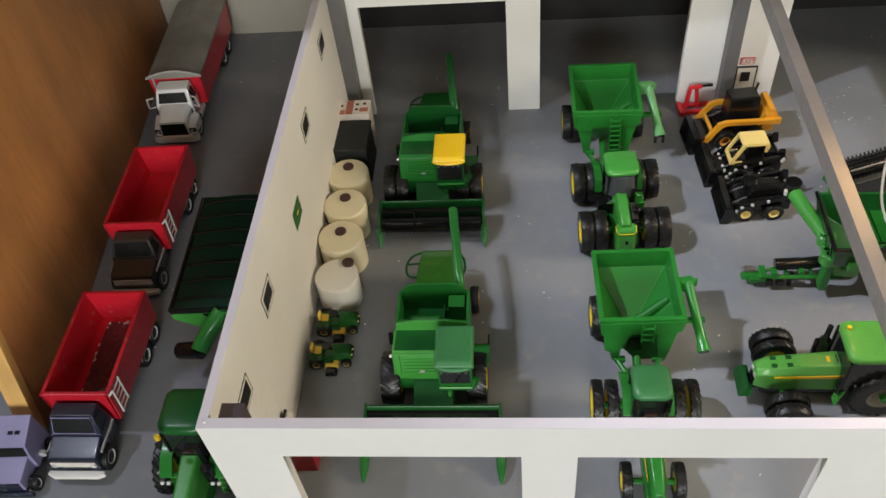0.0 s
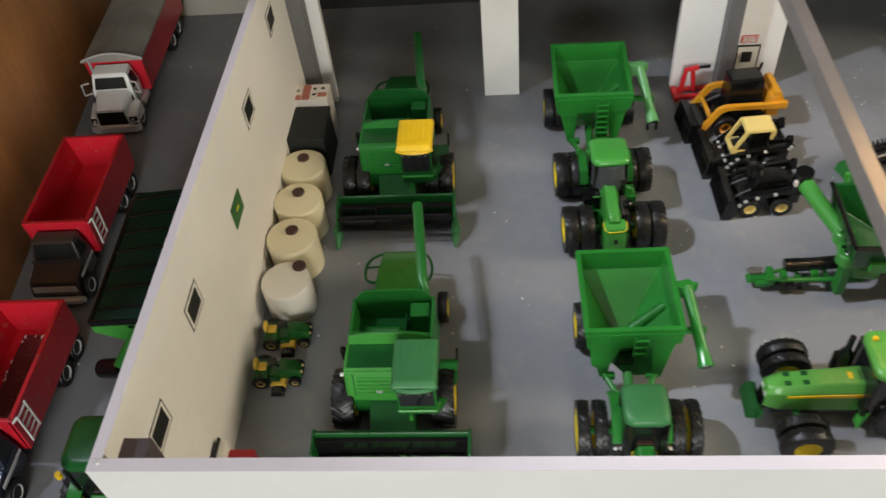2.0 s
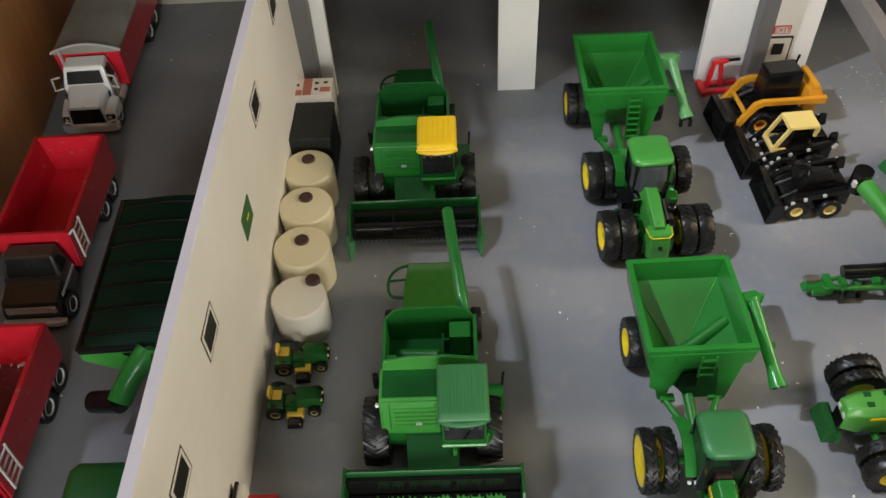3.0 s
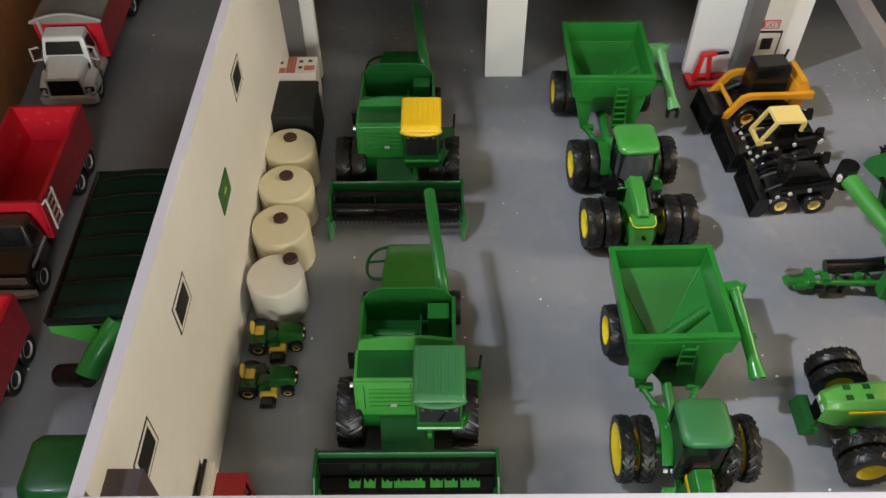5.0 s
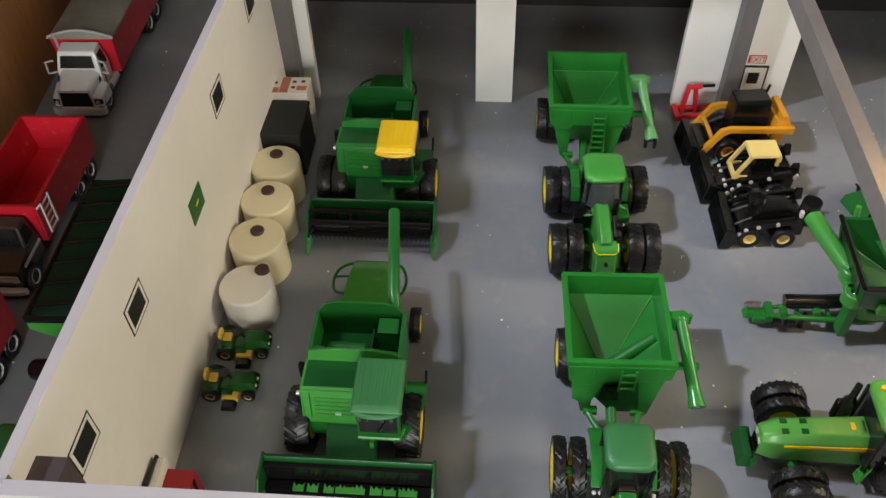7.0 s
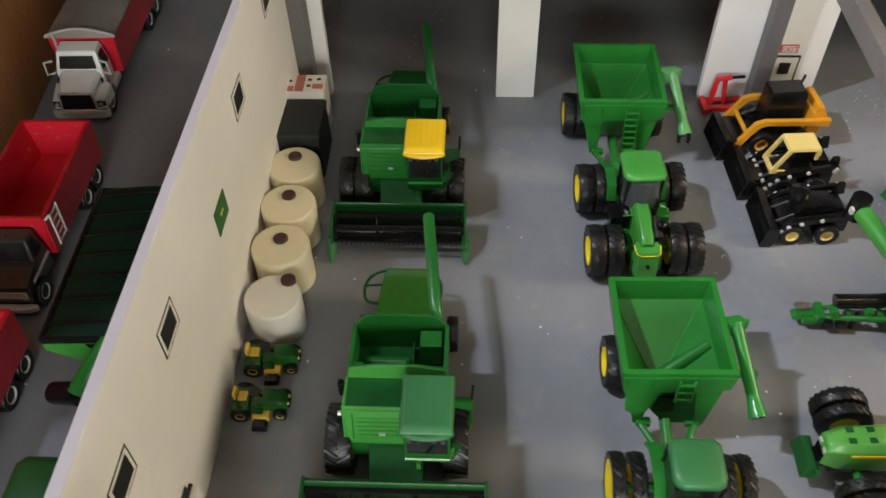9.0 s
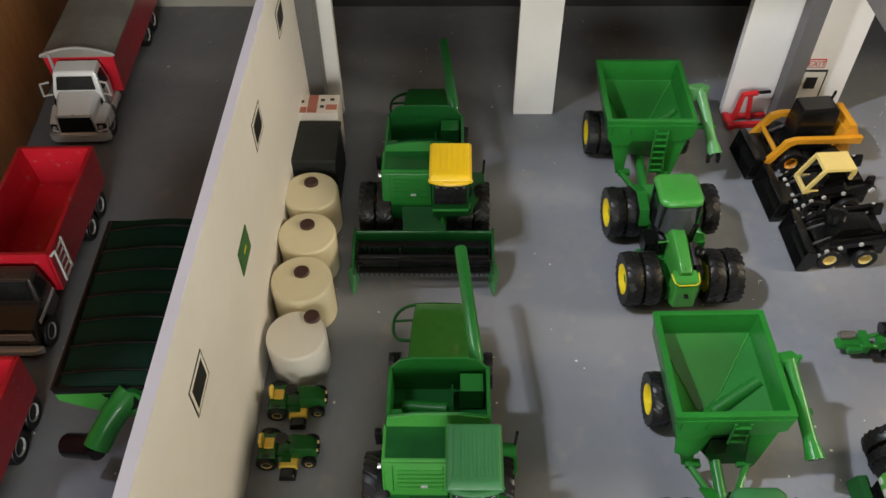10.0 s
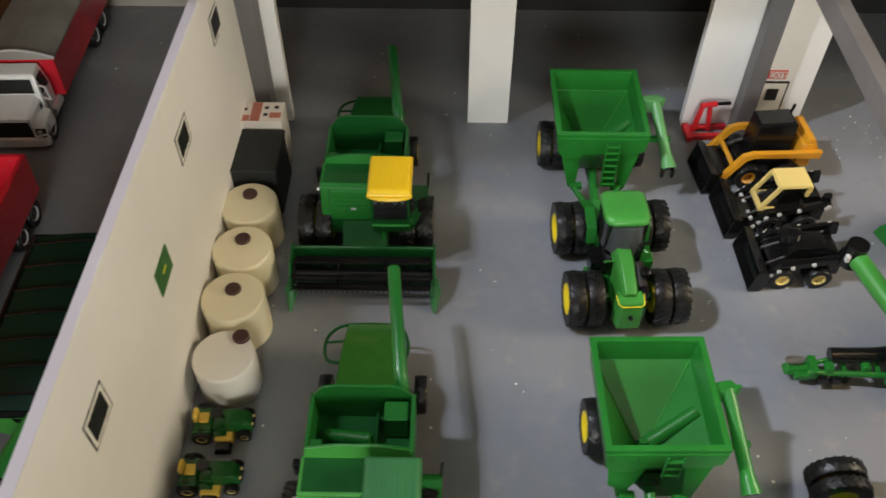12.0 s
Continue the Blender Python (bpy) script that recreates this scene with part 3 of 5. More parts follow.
    part("cab_sill", tube(B(), [(0.5, -1.55, 3.42), (2.5, -1.55, 3.42), (2.62, -1.0, 3.4)], 0.09, 6), bright, t)
    part("light_bar", box(B(), 0.95, 1.15, -1.4, -0.9, 1.9, 2.6), bright, t)
    header_unit(t, 3.85 if yellow_cab else 4.1, -2.05, -5.0 if yellow_cab else -6.2, "reel" if yellow_cab else "auger")
    # platform with ladder
    plat = part("platform", prism(B(), [(2.5, -1.2), (2.75, -1.2), (3.5, 0.5), (3.5, 1.9), (2.5, 1.9)], "z", 3.0, 3.14), paint, t, bev=0.02)
    part("ladder", tube(B(), [(3.45, 1.85, 3.1), (3.5, 1.9, 4.1)], 0.07, 6), BLACK, plat)
    part("side_plate", panel(B(), [(2.7, -1.2, 3.1), (3.5, 0.5, 3.1), (3.1, 0.5, 1.9), (2.5, -1.0, 1.9)], 0.08), paint, plat)
    # wheels
    part("axle", cyl(B(), (-3.2, 0.3, 1.7), (3.2, 0.3, 1.7), 0.3, n=10), GREEN, t)
    for s in (-1, 1):
        if yellow_cab:
            wheel(t, s * 2.35, 0.3, 1.62, 0.9, s)
            wheel(t, s * 3.35, 0.3, 1.62, 0.9, s)
        else:
            wheel(t, s * 2.72, 0.3, 1.7, 1.25, s)
        wheel(t, s * 2.35, 7.2, 0.95, 0.6, s)
    return t


combine(-2.05, 50.4, 0, True)
combine(-1.0, 32.5, 0, False)


# ---- grain carts ----
def grain_cart(x, y, rz, dual, root, tip, tube_paint):
    t = thing("grain_cart", "green toy grain cart with an open hopper and side auger", "grain cart", x, y, rz, "grain carts in a row")
    hw, hd, top, mid = 2.62, 3.02, 5.2, 3.7
    out = lambda a, c, z: [(-a, -c, z), (a, -c, z), (a, c, z), (-a, c, z)]
    k = 0.22
    rings = [[(-1.2, -1.9, 1.5), (1.2, -1.9, 1.5), (1.2, 1.5, 1.5), (-1.2, 1.5, 1.5)], out(hw - 0.12, hd - 0.1, mid), out(hw, hd, top - 0.28), out(hw + 0.08, hd + 0.08, top - 0.26), out(hw + 0.08, hd + 0.08, top),
             out(hw - k, hd - k, top), out(hw - k - 0.1, hd - k - 0.05, mid + 0.1),
             [(-0.6, -1.5, 2.2), (-0.15, -1.5, 2.2), (-0.15, -1.15, 2.2), (-0.6, -1.15, 2.2)]]
    hopper = part("hopper", loft(B(), rings), GREEN, t, bev=0.04, sharp=25)
    part("inner_auger", cyl(B(), (-0.35, -1.3, 2.45), (2.1, -0.15, 3.6), 0.34, n=16), GREEN, hopper)
    part("inner_plate", box(B(), -0.6, -0.25, -1.45, -1.15, 2.15, 2.95), GREEN, hopper, bev=0.03)
    for x1 in (2.28, -2.28):
        part("hopper_seam", tube(B(), [(-0.15 if x1 > 0 else -0.6, -1.15, 2.22), (x1, 2.72, 3.82)], 0.045, 6), GREEN_LIGHT if x1 > 0 else GREEN, hopper)
    # front panel below the rim, with pressed seams
    band = [(-2.66, 4.93), (2.66, 4.93), (2.55, 4.0), (1.75, 3.72), (-1.0, 3.72), (-1.3, 3.4), (-2.1, 3.4), (-2.5, 3.8)]
    front = part("front_panel", prism(B(), band, "y", -3.17, -3.03), GREEN, t, bev=0.03)
    for x1 in (-2.4, -1.25):
        part("panel_seam", box(B(), x1, x1 + 0.05, -3.19, -3.17, 4.25, 4.75), GREEN_OLD, front)
    # front frame
    b = B()
    for s in (-1, 1):
        panel(b, [(s * 2.3, -2.9, 3.7), (s * 1.05, -2.8, 3.7), (s * 1.25, -3.3, 1.2), (s * 1.7, -3.3, 1.2)], 0.14)
        box(b, s * 1.2 - 0.35, s * 1.2 + 0.35, -3.5, -3.1, 1.15, 1.45)
        cyl(b, (s * 1.45, -3.2, 1.3), (s * 0.25, -5.6, 0.95), 0.18, n=8)
    part("front_frame", b, GREEN, t, bev=0.02)
    if not dual:
        b = loft(B(), [[(-2.3, -2.92, 3.75), (2.3, -2.92, 3.75), (2.2, -2.2, 3.75), (-2.2, -2.2, 3.75)], [(-0.2, -3.35, 1.3), (1.35, -3.35, 1.3), (1.3, -2.3, 1.3), (-0.2, -2.3, 1.3)]])
        # darker green carries the shadow on the receding housing
        part("front_housing", b, GREEN_OLD, t, bev=0.06)
        part("drive_cover", panel(B(), [(-2.35, -2.98, 3.7), (-0.6, -3.02, 3.7), (-1.2, -3.35, 2.4), (-1.6, -3.35, 2.0), (-2.2, -3.2, 2.2)], 0.12), GREEN, t)
        # black sheet stands in for the shaded hollow of the arch
        part("drive_hollow_shade", panel(B(), [(-0.75, -3.16, 3.3), (0.1, -3.16, 3.3), (0.1, -3.32, 2.3), (-0.9, -3.32, 2.3)], 0.1), BLACK, t)
    b = cyl(B(), (-0.15, -2.2, 1.6), (-0.15, -5.9, 0.95), 0.28, n=10)
    part("tongue", b, GREEN, t)
    part("hitch", box(B(), -0.4, 0.4, -6.5, -5.6, 0.75, 1.0), GREEN, t, bev=0.05)
    ladder = part("ladder", B_ladder(0.25, 1.0, -3.2, 4.6, -3.58, 1.5, 7) if dual else B_ladder(0.05, 0.75, -3.2, 4.7, -3.28, 3.1, 3), GREEN, t, "moulded ladder")
    part("ladder_back", panel(B(), [(0.2, -3.17, 4.7), (1.05, -3.17, 4.7), (1.05, -3.55, 1.5), (0.2, -3.55, 1.5)] if dual else [(0.0, -3.17, 4.75), (0.8, -3.17, 4.75), (0.8, -3.25, 3.05), (0.0, -3.25, 3.05)], 0.06), GREEN_MID, ladder)
    # side auger
    root, tip = Vector(root), Vector(tip)
    way = (tip - root).normalized()
    a = part("side_auger", tube(B(), [root, root + 0.5 * (tip - root), tip], 0.32, 12), tube_paint, t)
    part("auger_spout", cyl(B(), tip - way * 0.3, tip + way * 0.55, 0.34, 0.46, 12), tube_paint, a)
    part("spout_mouth", cyl(B(), tip + way * 0.5, tip + way * 0.58, 0.36, 0.33, 10), BLACK, a)
    for u in (-0.3, 0.3) if dual else ():
        part("spout_flap", box(B(), tip.x + u - 0.1, tip.x + u + 0.1, tip.y + way.y * 0.6 - 0.25, tip.y + way.y * 0.6 + 0.05, tip.z - 0.75, tip.z - 0.2), BLACK, a, bev=0.03)
    elbow = part("auger_elbow", prism(B(), [(2.5, root.y - 0.05), (root.x - 0.3, root.y - 0.3), (root.x + 0.25, root.y - 0.36), (root.x + 0.5, root.y + 0.05), (root.x + 0.2, root.y + 0.45), (root.x - 0.25, root.y + 0.35), (2.5, root.y + 0.25)], "z", root.z - 0.7, root.z + 0.22), tube_paint, a, bev=0.12)
    part("elbow_pin", cyl(B(), (root.x + 0.5, root.y + 0.05, root.z - 0.4), (root.x + 0.5, root.y + 0.05, root.z + 0.2), 0.12, n=8), tube_paint, elbow)
    m = root + 0.55 * (tip - root)
    part("auger_bracket", box(B(), 2.5, m.x + 0.6, m.y - 0.15, m.y + 0.15, m.z - 0.6, m.z - 0.3), GREEN, a)
    # axle and wheels
    part("axle", box(B(), -2.4, 2.4, 0.0, 0.7, 1.0, 1.7), GREEN, t, bev=0.05)
    for s in (-1, 1):
        wheel(t, s * (2.1 if dual else 2.35), 0.35, 1.42, 0.75 if dual else 0.9, s)
        if dual:
            wheel(t, s * 2.9, 0.35, 1.42, 0.7, s)
    return t


def B_ladder(x0, x1, y0, z0, y1, z1, n):
    b = B()
    for x in (x0, x1):
        cyl(b, (x, y0, z0), (x, y1, z1), 0.07, n=6)
    for i in range(n):
        u = (i + 0.5) / n
        yy, zz = y0 + (y1 - y0) * u, z0 + (z1 - z0) * u
        box(b, x0, x1, yy - 0.12, yy + 0.1, zz - 0.05, zz + 0.05)
    return b


grain_cart(11.5, 57.6, 0, True, (3.5, 0.45, 4.85), (4.15, -2.6, 2.85), GREEN_PALE)
near_cart = grain_cart(11.95, 37.5, 1.2, False, (3.3, 0.3, 4.8), (3.8, -3.6, 3.2), GREEN)
near_cart.scale = (0.985, 0.94, 1.0)


# ---- tractors ----
def cab_unit(parent, x0, x1, y0, y1, z0, z1, roof_material, roof_label, over=0.18, roof_h=0.42):
    cab = part("cab", box(B(), x0 + 0.1, x1 - 0.1, y0 + 0.1, y1 - 0.1, z0, z1 - roof_h), GLASS_DARK, parent, "smoked plastic cab windows", bev=0.1)
    for x in (x0 + 0.1, x1 - 0.1):
        for yy in (y0 + 0.1, y1 - 0.1):
            part("cab_pillar", cyl(B(), (x, yy, z0), (x, yy, z1 - roof_h), 0.1, n=6), BLACK, cab)
    o = over
    ring = lambda e, z, c: [(x0 - e + c, y0 - e, z), (x1 + e - c, y0 - e, z), (x1 + e - 0.3 * c, y0 - e + 0.3 * c, z), (x1 + e, y0 - e + c, z),
                            (x1 + e, y1 + e - 0.6 * c, z), (x1 + e - 0.6 * c, y1 + e, z), (x0 - e + 0.6 * c, y1 + e, z), (x0 - e, y1 + e - 0.6 * c, z),
                            (x0 - e, y0 - e + c, z), (x0 - e + 0.3 * c, y0 - e + 0.3 * c, z)]
    b = loft(B(), [ring(o - 0.06, z1 - roof_h, 0.42), ring(o, z1 - roof_h + 0.08, 0.45), ring(o, z1 - 0.16, 0.45), ring(o - 0.1, z1 - 0.04, 0.42), ring(o - 0.3, z1 + 0.02, 0.36)])
    part("cab_roof", b, roof_material, cab, roof_label, sharp=50)
    return cab


def four_wheel_tractor(x, y, rz):
    t = thing("articulated_tractor", "green four-wheel-drive toy tractor with dual wheels all round", "tractor", x, y, rz)
    ridge = lambda y, x0, x1, top: [(x0, y, 1.2), (x1, y, 1.2), (x1 + 0.04, y, top - 0.45), (x1 - 0.16, y, top), (x0 + 0.16, y, top), (x0 - 0.04, y, top - 0.45)]
    hood = part("hood", loft(B(), [ridge(-0.6, -0.62, 0.4, 3.85), ridge(-1.6, -0.6, 0.38, 3.7), ridge(-2.9, -0.55, 0.36, 3.35), ridge(-3.5, -0.5, 0.34, 3.0)]), GREEN_LIGHT, t, bev=0.06)
    part("hood_seam", loft(B(), [[(-0.14, -3.4, 3.09), (-0.09, -3.4, 3.09), (-0.09, -0.7, 3.86), (-0.14, -0.7, 3.86)], [(-0.14, -3.4, 3.12), (-0.09, -3.4, 3.12), (-0.09, -0.7, 3.89), (-0.14, -0.7, 3.89)]]), GREEN, hood)
    b = loft(B(), [[(-0.78, -3.15, 0.95), (0.66, -3.15, 0.95), (0.62, -3.15, 2.85), (-0.74, -3.15, 2.85)], [(-0.78, -3.9, 0.95), (0.66, -3.9, 0.95), (0.6, -3.85, 2.72), (-0.72, -3.85, 2.72)],
                   [(-0.62, -4.25, 1.0), (0.5, -4.25, 1.0), (0.46, -4.1, 2.3), (-0.58, -4.1, 2.3)]])
    nose = part("nose", b, GREEN_LIGHT, hood, "rounded light green nose", bev=0.08)
    part("front_stripe", tube(B(), [(-0.8, -3.3, 2.74), (-0.73, -3.9, 2.68), (-0.5, -4.02, 2.58), (0.4, -4.02, 2.58), (0.62, -3.9, 2.68), (0.68, -3.3, 2.74)], 0.035, 6), SIGN_YELLOW, nose, "thin yellow stripe")
    part("crank_hole", cyl(B(), (-0.06, -4.3, 1.9), (-0.06, -4.1, 1.9), 0.12, n=10), BLACK, nose)
    part("exhaust", tube(B(), [(0.62, -1.2, 2.4), (0.62, -1.25, 3.6), (0.66, -1.3, 4.3)], 0.16, 10), BLACK, hood)
    part("muffler", cyl(B(), (0.66, -2.9, 2.75), (0.62, -1.5, 3.05), 0.3, n=12), BROWN_METAL, hood)
    part("air_cleaner", cyl(B(), (0.8, -2.35, 2.3), (0.8, -2.35, 3.5), 0.26, n=12), BLACK, hood)
    part("air_cleaner_cap", lathe(B(), [(0.02, 3.62), (0.2, 3.6), (0.3, 3.5), (0.3, 3.44), (0.02, 3.44)], at=(0.8, -2.35, 0), n=14), BLACK, hood)
    part("coolant_tank", box(B(), 0.5, 0.95, -3.35, -2.75, 2.2, 2.95, (0.05, -0.05, 0.05, -0.05)), BLACK, hood, bev=0.06)
    part("mirror", tube(B(), [(1.0, -0.7, 3.3), (1.35, -1.1, 3.35), (1.45, -1.15, 3.1)], 0.08, 6), GREEN_LIGHT, t)
    part("side_tank", box(B(), -1.15, -0.68, -1.35, -0.55, 2.1, 3.15, (0.03, 0, 0.03, -0.03)), BLACK, t, "black side tank in a green frame", bev=0.05)
    part("tank_frame", tube(B(), [(-1.18, -1.38, 3.16), (-0.66, -1.38, 3.2), (-0.66, -0.55, 3.2)], 0.06, 6), GREEN_LIGHT, t)
    for k in range(2):
        part("step_plate", box(B(), -1.75 + 0.3 * k, -0.75, -2.0 + 0.55 * k, -1.55 + 0.55 * k, 1.35 + 0.5 * k, 1.5 + 0.5 * k), GREEN, t, bev=0.03)
    cab = cab_unit(t, -1.1, 1.05, -0.6, 1.6, 2.3, 5.5, GREEN_LIGHT, "light green cab roof", 0.12)
    arc = [(1.28 * math.cos(a), 0.35 - 1.5 * math.sin(a)) for a in [math.pi * (0.12 + 0.76 * i / 8) for i in range(9)]]
    part("curved_windscreen", loft(B(), [[(u, v, 3.3) for u, v in arc], [(u * 0.94, v + 0.22, 5.06) for u, v in arc]]), GLASS_GREY, cab, "curved smoked windscreen")
    part("chassis", box(B(), -0.9, 0.9, -3.6, 4.2, 0.9, 1.9), GREEN, t, bev=0.06)
    part("rear_deck", box(B(), -1.1, 1.1, 1.6, 3.9, 1.9, 2.7, (0.1, -0.1, 0, -0.2)), GREEN, t, bev=0.08)
    for s in (-1, 1):
        f = part("fender", prism(B(), [(0.6, 2.4), (0.9, 3.4), (2.2, 3.65), (3.4, 3.0), (3.4, 2.85), (2.2, 3.48), (1.0, 3.25), (0.8, 2.4)], "x", s * 1.2, s * 1.75), GREEN, t, bev=0.03)
        part("step", box(B(), min(s * 0.9, s * 1.9), max(s * 0.9, s * 1.9), -1.5, -0.3, 1.2, 1.5), GREEN, t, bev=0.04)
        part("battery_box", box(B(), min(s * 1.0, s * 1.7), max(s * 1.0, s * 1.7), -0.9, 0.3, 1.5, 2.5), BLACK if s < 0 else GREEN, t, bev=0.05)
        for yy in (-2.55, 2.6):
            wheel(t, s * 1.75, yy, 1.52, 0.9, s)
            wheel(t, s * 2.75, yy, 1.52, 0.9, s)
    for yy in (-2.55, 2.6):
        part("axle", cyl(B(), (-3.0, yy, 1.6), (3.0, yy, 1.6), 0.28, n=8), GREEN, t)
    part("drawbar", box(B(), -0.3, 0.3, 4.1, 5.0, 0.7, 1.0), GREEN, t, bev=0.04)
    return t


four_wheel_tractor(12.0, 48.1, 3)


def row_tractor(x, y, rz, dual, label, big=False, front="", roof=None, axle_y=1.4, gauge=1.95):
    """A row-crop tractor that looks along -y."""
    t = thing("tractor", label, "tractor", x, y, rz)
    L = -5.9 if big else -5.2
    w = 0.85 if big else 0.58
    b = loft(B(), [[(-w * 0.55, L, 1.5), (w * 0.55, L, 1.5), (w * 0.6, L, 2.7), (w * 0.3, L + 0.05, 2.95), (-w * 0.3, L + 0.05, 2.95), (-w * 0.6, L, 2.7)],
                   [(-w * 0.8, L + 0.8, 1.4), (w * 0.8, L + 0.8, 1.4), (w * 0.88, L + 0.8, 2.95), (w * 0.5, L + 0.8, 3.35), (-w * 0.5, L + 0.8, 3.35), (-w * 0.88, L + 0.8, 2.95)],
                   [(-w * 0.9, -0.7, 1.4), (w * 0.9, -0.7, 1.4), (w, -0.7, 3.2), (w * 0.65, -0.7, 3.75), (-w * 0.65, -0.7, 3.75), (-w, -0.7, 3.2)]])
    hood = part("hood", b, GREEN_LIME if big else GREEN_LIGHT if axle_y < 1 else GREEN, t, bev=0.1)
    for s in (-1, 1) if axle_y > 1 else ():
        part("stripe", loft(B(), [[(s * w * 0.86, L + 1.0, 2.72), (s * w * 0.93, L + 1.0, 2.72), (s * w * 0.93, L + 1.0, 2.86), (s * w * 0.86, L + 1.0, 2.86)],
                                  [(s * w * 0.95, -0.7, 2.85), (s * w * 1.05, -0.7, 2.85), (s * w * 1.05, -0.7, 3.15), (s * w * 0.95, -0.7, 3.15)]]), YELLOW, hood, "yellow side stripe")
    if big:
        for xx, yy in ((-0.28, L + 1.9), (0.28, L + 1.9), (-0.28, L + 1.0), (0.28, L + 1.0)):
            z = 3.36 + (yy - L - 0.8) * 0.09
            part("hood_vent", box(B(), xx - 0.13, xx + 0.13, yy - 0.16, yy + 0.16, z - 0.05, z + 0.03), GREEN_MATT, hood)
        part("hood_badge", box(B(), -0.2, 0.2, -1.9, -1.6, 3.56, 3.66), YELLOW, hood)
    for s in (-1, 1):
        part("headlight", box(B(), s * w * 0.32 - 0.14, s * w * 0.32 + 0.14, L - 0.04, L + 0.05, 2.3, 2.55), CHROME, hood, bev=0.03)
    part("front_grille", box(B(), -w * 0.5, w * 0.5, L - 0.03, L + 0.05, 1.6, 2.22), BLACK, hood)
    part("engine", box(B(), -0.55, 0.55, L + 0.5, 0.8, 0.9, 1.9), BLACK if big else GREEN, t, bev=0.06)
    if big:
        stack = part("exhaust", lathe(B(), [(0.02, 2.4), (0.3, 2.4), (0.34, 2.6), (0.34, 4.0), (0.18, 4.3), (0.16, 5.3), (0.02, 5.3)], at=(-1.2, -1.75, 0), n=14), BLACK, hood, "black exhaust stack")
        part("exhaust_shield", box(B(), -1.55, -1.2, -2.2, -1.75, 2.3, 3.7), BLACK, stack, bev=0.08)
    else:
        part("exhaust", cyl(B(), (0.9 * w + 0.25, -1.0, 2.8), (0.9 * w + 0.25, -1.0, 5.0), 0.14, n=8), BLACK, hood)
        part("air_intake", cyl(B(), (0.9 * w + 0.4, -1.3, 2.6), (0.9 * w + 0.4, -1.3, 3.7), 0.27, n=10), BLACK, hood)
    cab = cab_unit(t, -1.45 if big else -1.1, 1.45 if big else 1.1, -1.3 if big else -0.5, 1.75, 2.0, 5.6, roof or (GREEN_LIME if big else GREEN), "green cab roof", 0.02, 0.5)
    if roof is not GREEN_ROOF:
        part("beacon", cyl(B(), (-0.8, -0.9, 5.55), (-0.8, -0.9, 5.8), 0.13, n=8), YELLOW, cab, "yellow beacon light")
    part("interior", box(B(), -0.5, 0.5, 0.2, 1.4, 2.0, 3.6), BROWN_METAL, cab, bev=0.1)
    part("dash", box(B(), -0.45, 0.45, -0.75 if not big else -1.5, -0.3, 2.4, 3.7, (0.08, -0.08, 0.1, 0)), DASH, cab, "brown moulded dashboard", bev=0.08)
    part("rear_frame", box(B(), -0.8, 0.8, 0.8, 2.8, 1.0, 2.4), GREEN, t, bev=0.08)
    rr = 1.95 if big else 1.58
    for s in (-1, 1):
        arc = [(axle_y + 1.95 * math.cos(a), 1.75 + 1.95 * math.sin(a)) for a in (0.5, 1.0, 1.5, 2.0, 2.5)]
        arc += [(axle_y + 1.8 * math.cos(a), 1.75 + 1.8 * math.sin(a)) for a in (2.5, 2.0, 1.5, 1.0, 0.5)]
        fender = part("fender", prism(B(), arc, "x", s * 0.9, s * 1.5), GREEN, t, bev=0.03)
        for u in (1.05, 1.35):
            part("fender_lamp", cyl(B(), (s * u, axle_y - 1.78, 2.72), (s * u, axle_y - 1.68, 2.82), 0.1, n=8), PIN, fender)
        part("steps", B_ladder(s * 1.2 - 0.25, s * 1.2 + 0.25, -0.9, 2.3, -1.1, 0.8, 4), GREEN_LIGHT, t)
        wheel(t, s * gauge, axle_y, rr, 0.95 if big else 0.7, s, 0.5 if big else 0.62, material=STEEL if big else None)
        if dual:
            wheel(t, s * 2.85, axle_y, rr, 0.8 if big else 0.65, s, 0.76)
        wheel(t, s * (1.5 if not big else 1.9), L + 1.8, 1.12 if not big else 1.35, 0.6, s, 0.5)
        if big:
            wheel(t, s * 2.75, L + 1.8, 1.35, 0.75, s, 0.5)
    part("front_axle", cyl(B(), (-1.7, L + 1.8, 1.15), (1.7, L + 1.8, 1.15), 0.2, n=8), GREEN, t)
    part("rear_axle", cyl(B(), (-1.9 - (0.9 if dual else 0), axle_y, rr), (1.9 + (0.9 if dual else 0), axle_y, rr), 0.24, n=8), GREEN, t)
    if front == "weight":
        part("front_weight", box(B(), -1.0, 0.9, L - 0.85, L - 0.2, 0.9, 1.85, (0.12, -0.12, 0.2, -0.05)), GREEN_MATT, t, "dark green front weight", bev=0.1)
        part("weight_carrier", box(B(), -1.0, 1.0, L - 0.3, L - 0.05, 1.05, 1.6), GREEN_OLD, t, bev=0.04)
        part("weight_bracket", box(B(), -0.4, 0.4, L - 0.3, L + 0.6, 1.2, 1.6), BLACK, t)
    part("drawbar", box(B(), -0.25, 0.25, 2.6, 3.9, 0.8, 1.05), BLACK, t, bev=0.04)
    return t


row_tractor(11.95, 29.4, 0, True, "green row-crop toy tractor with dual rear wheels, hitched to a cart", roof=GREEN_ROOF)
row_tractor(24.6, 32.7, -90, False, "bright green toy tractor with a front weight and yellow stripe", True, "weight", gauge=1.3)
side_tractor = row_tractor(-14.6, 26.6, 0, False, "larger green toy tractor with deep-lugged tyres beside the shed", False, axle_y=0.1, roof=GREEN_OLD, gauge=1.75)
side_tractor.scale = (1.25, 1.25, 1.25)


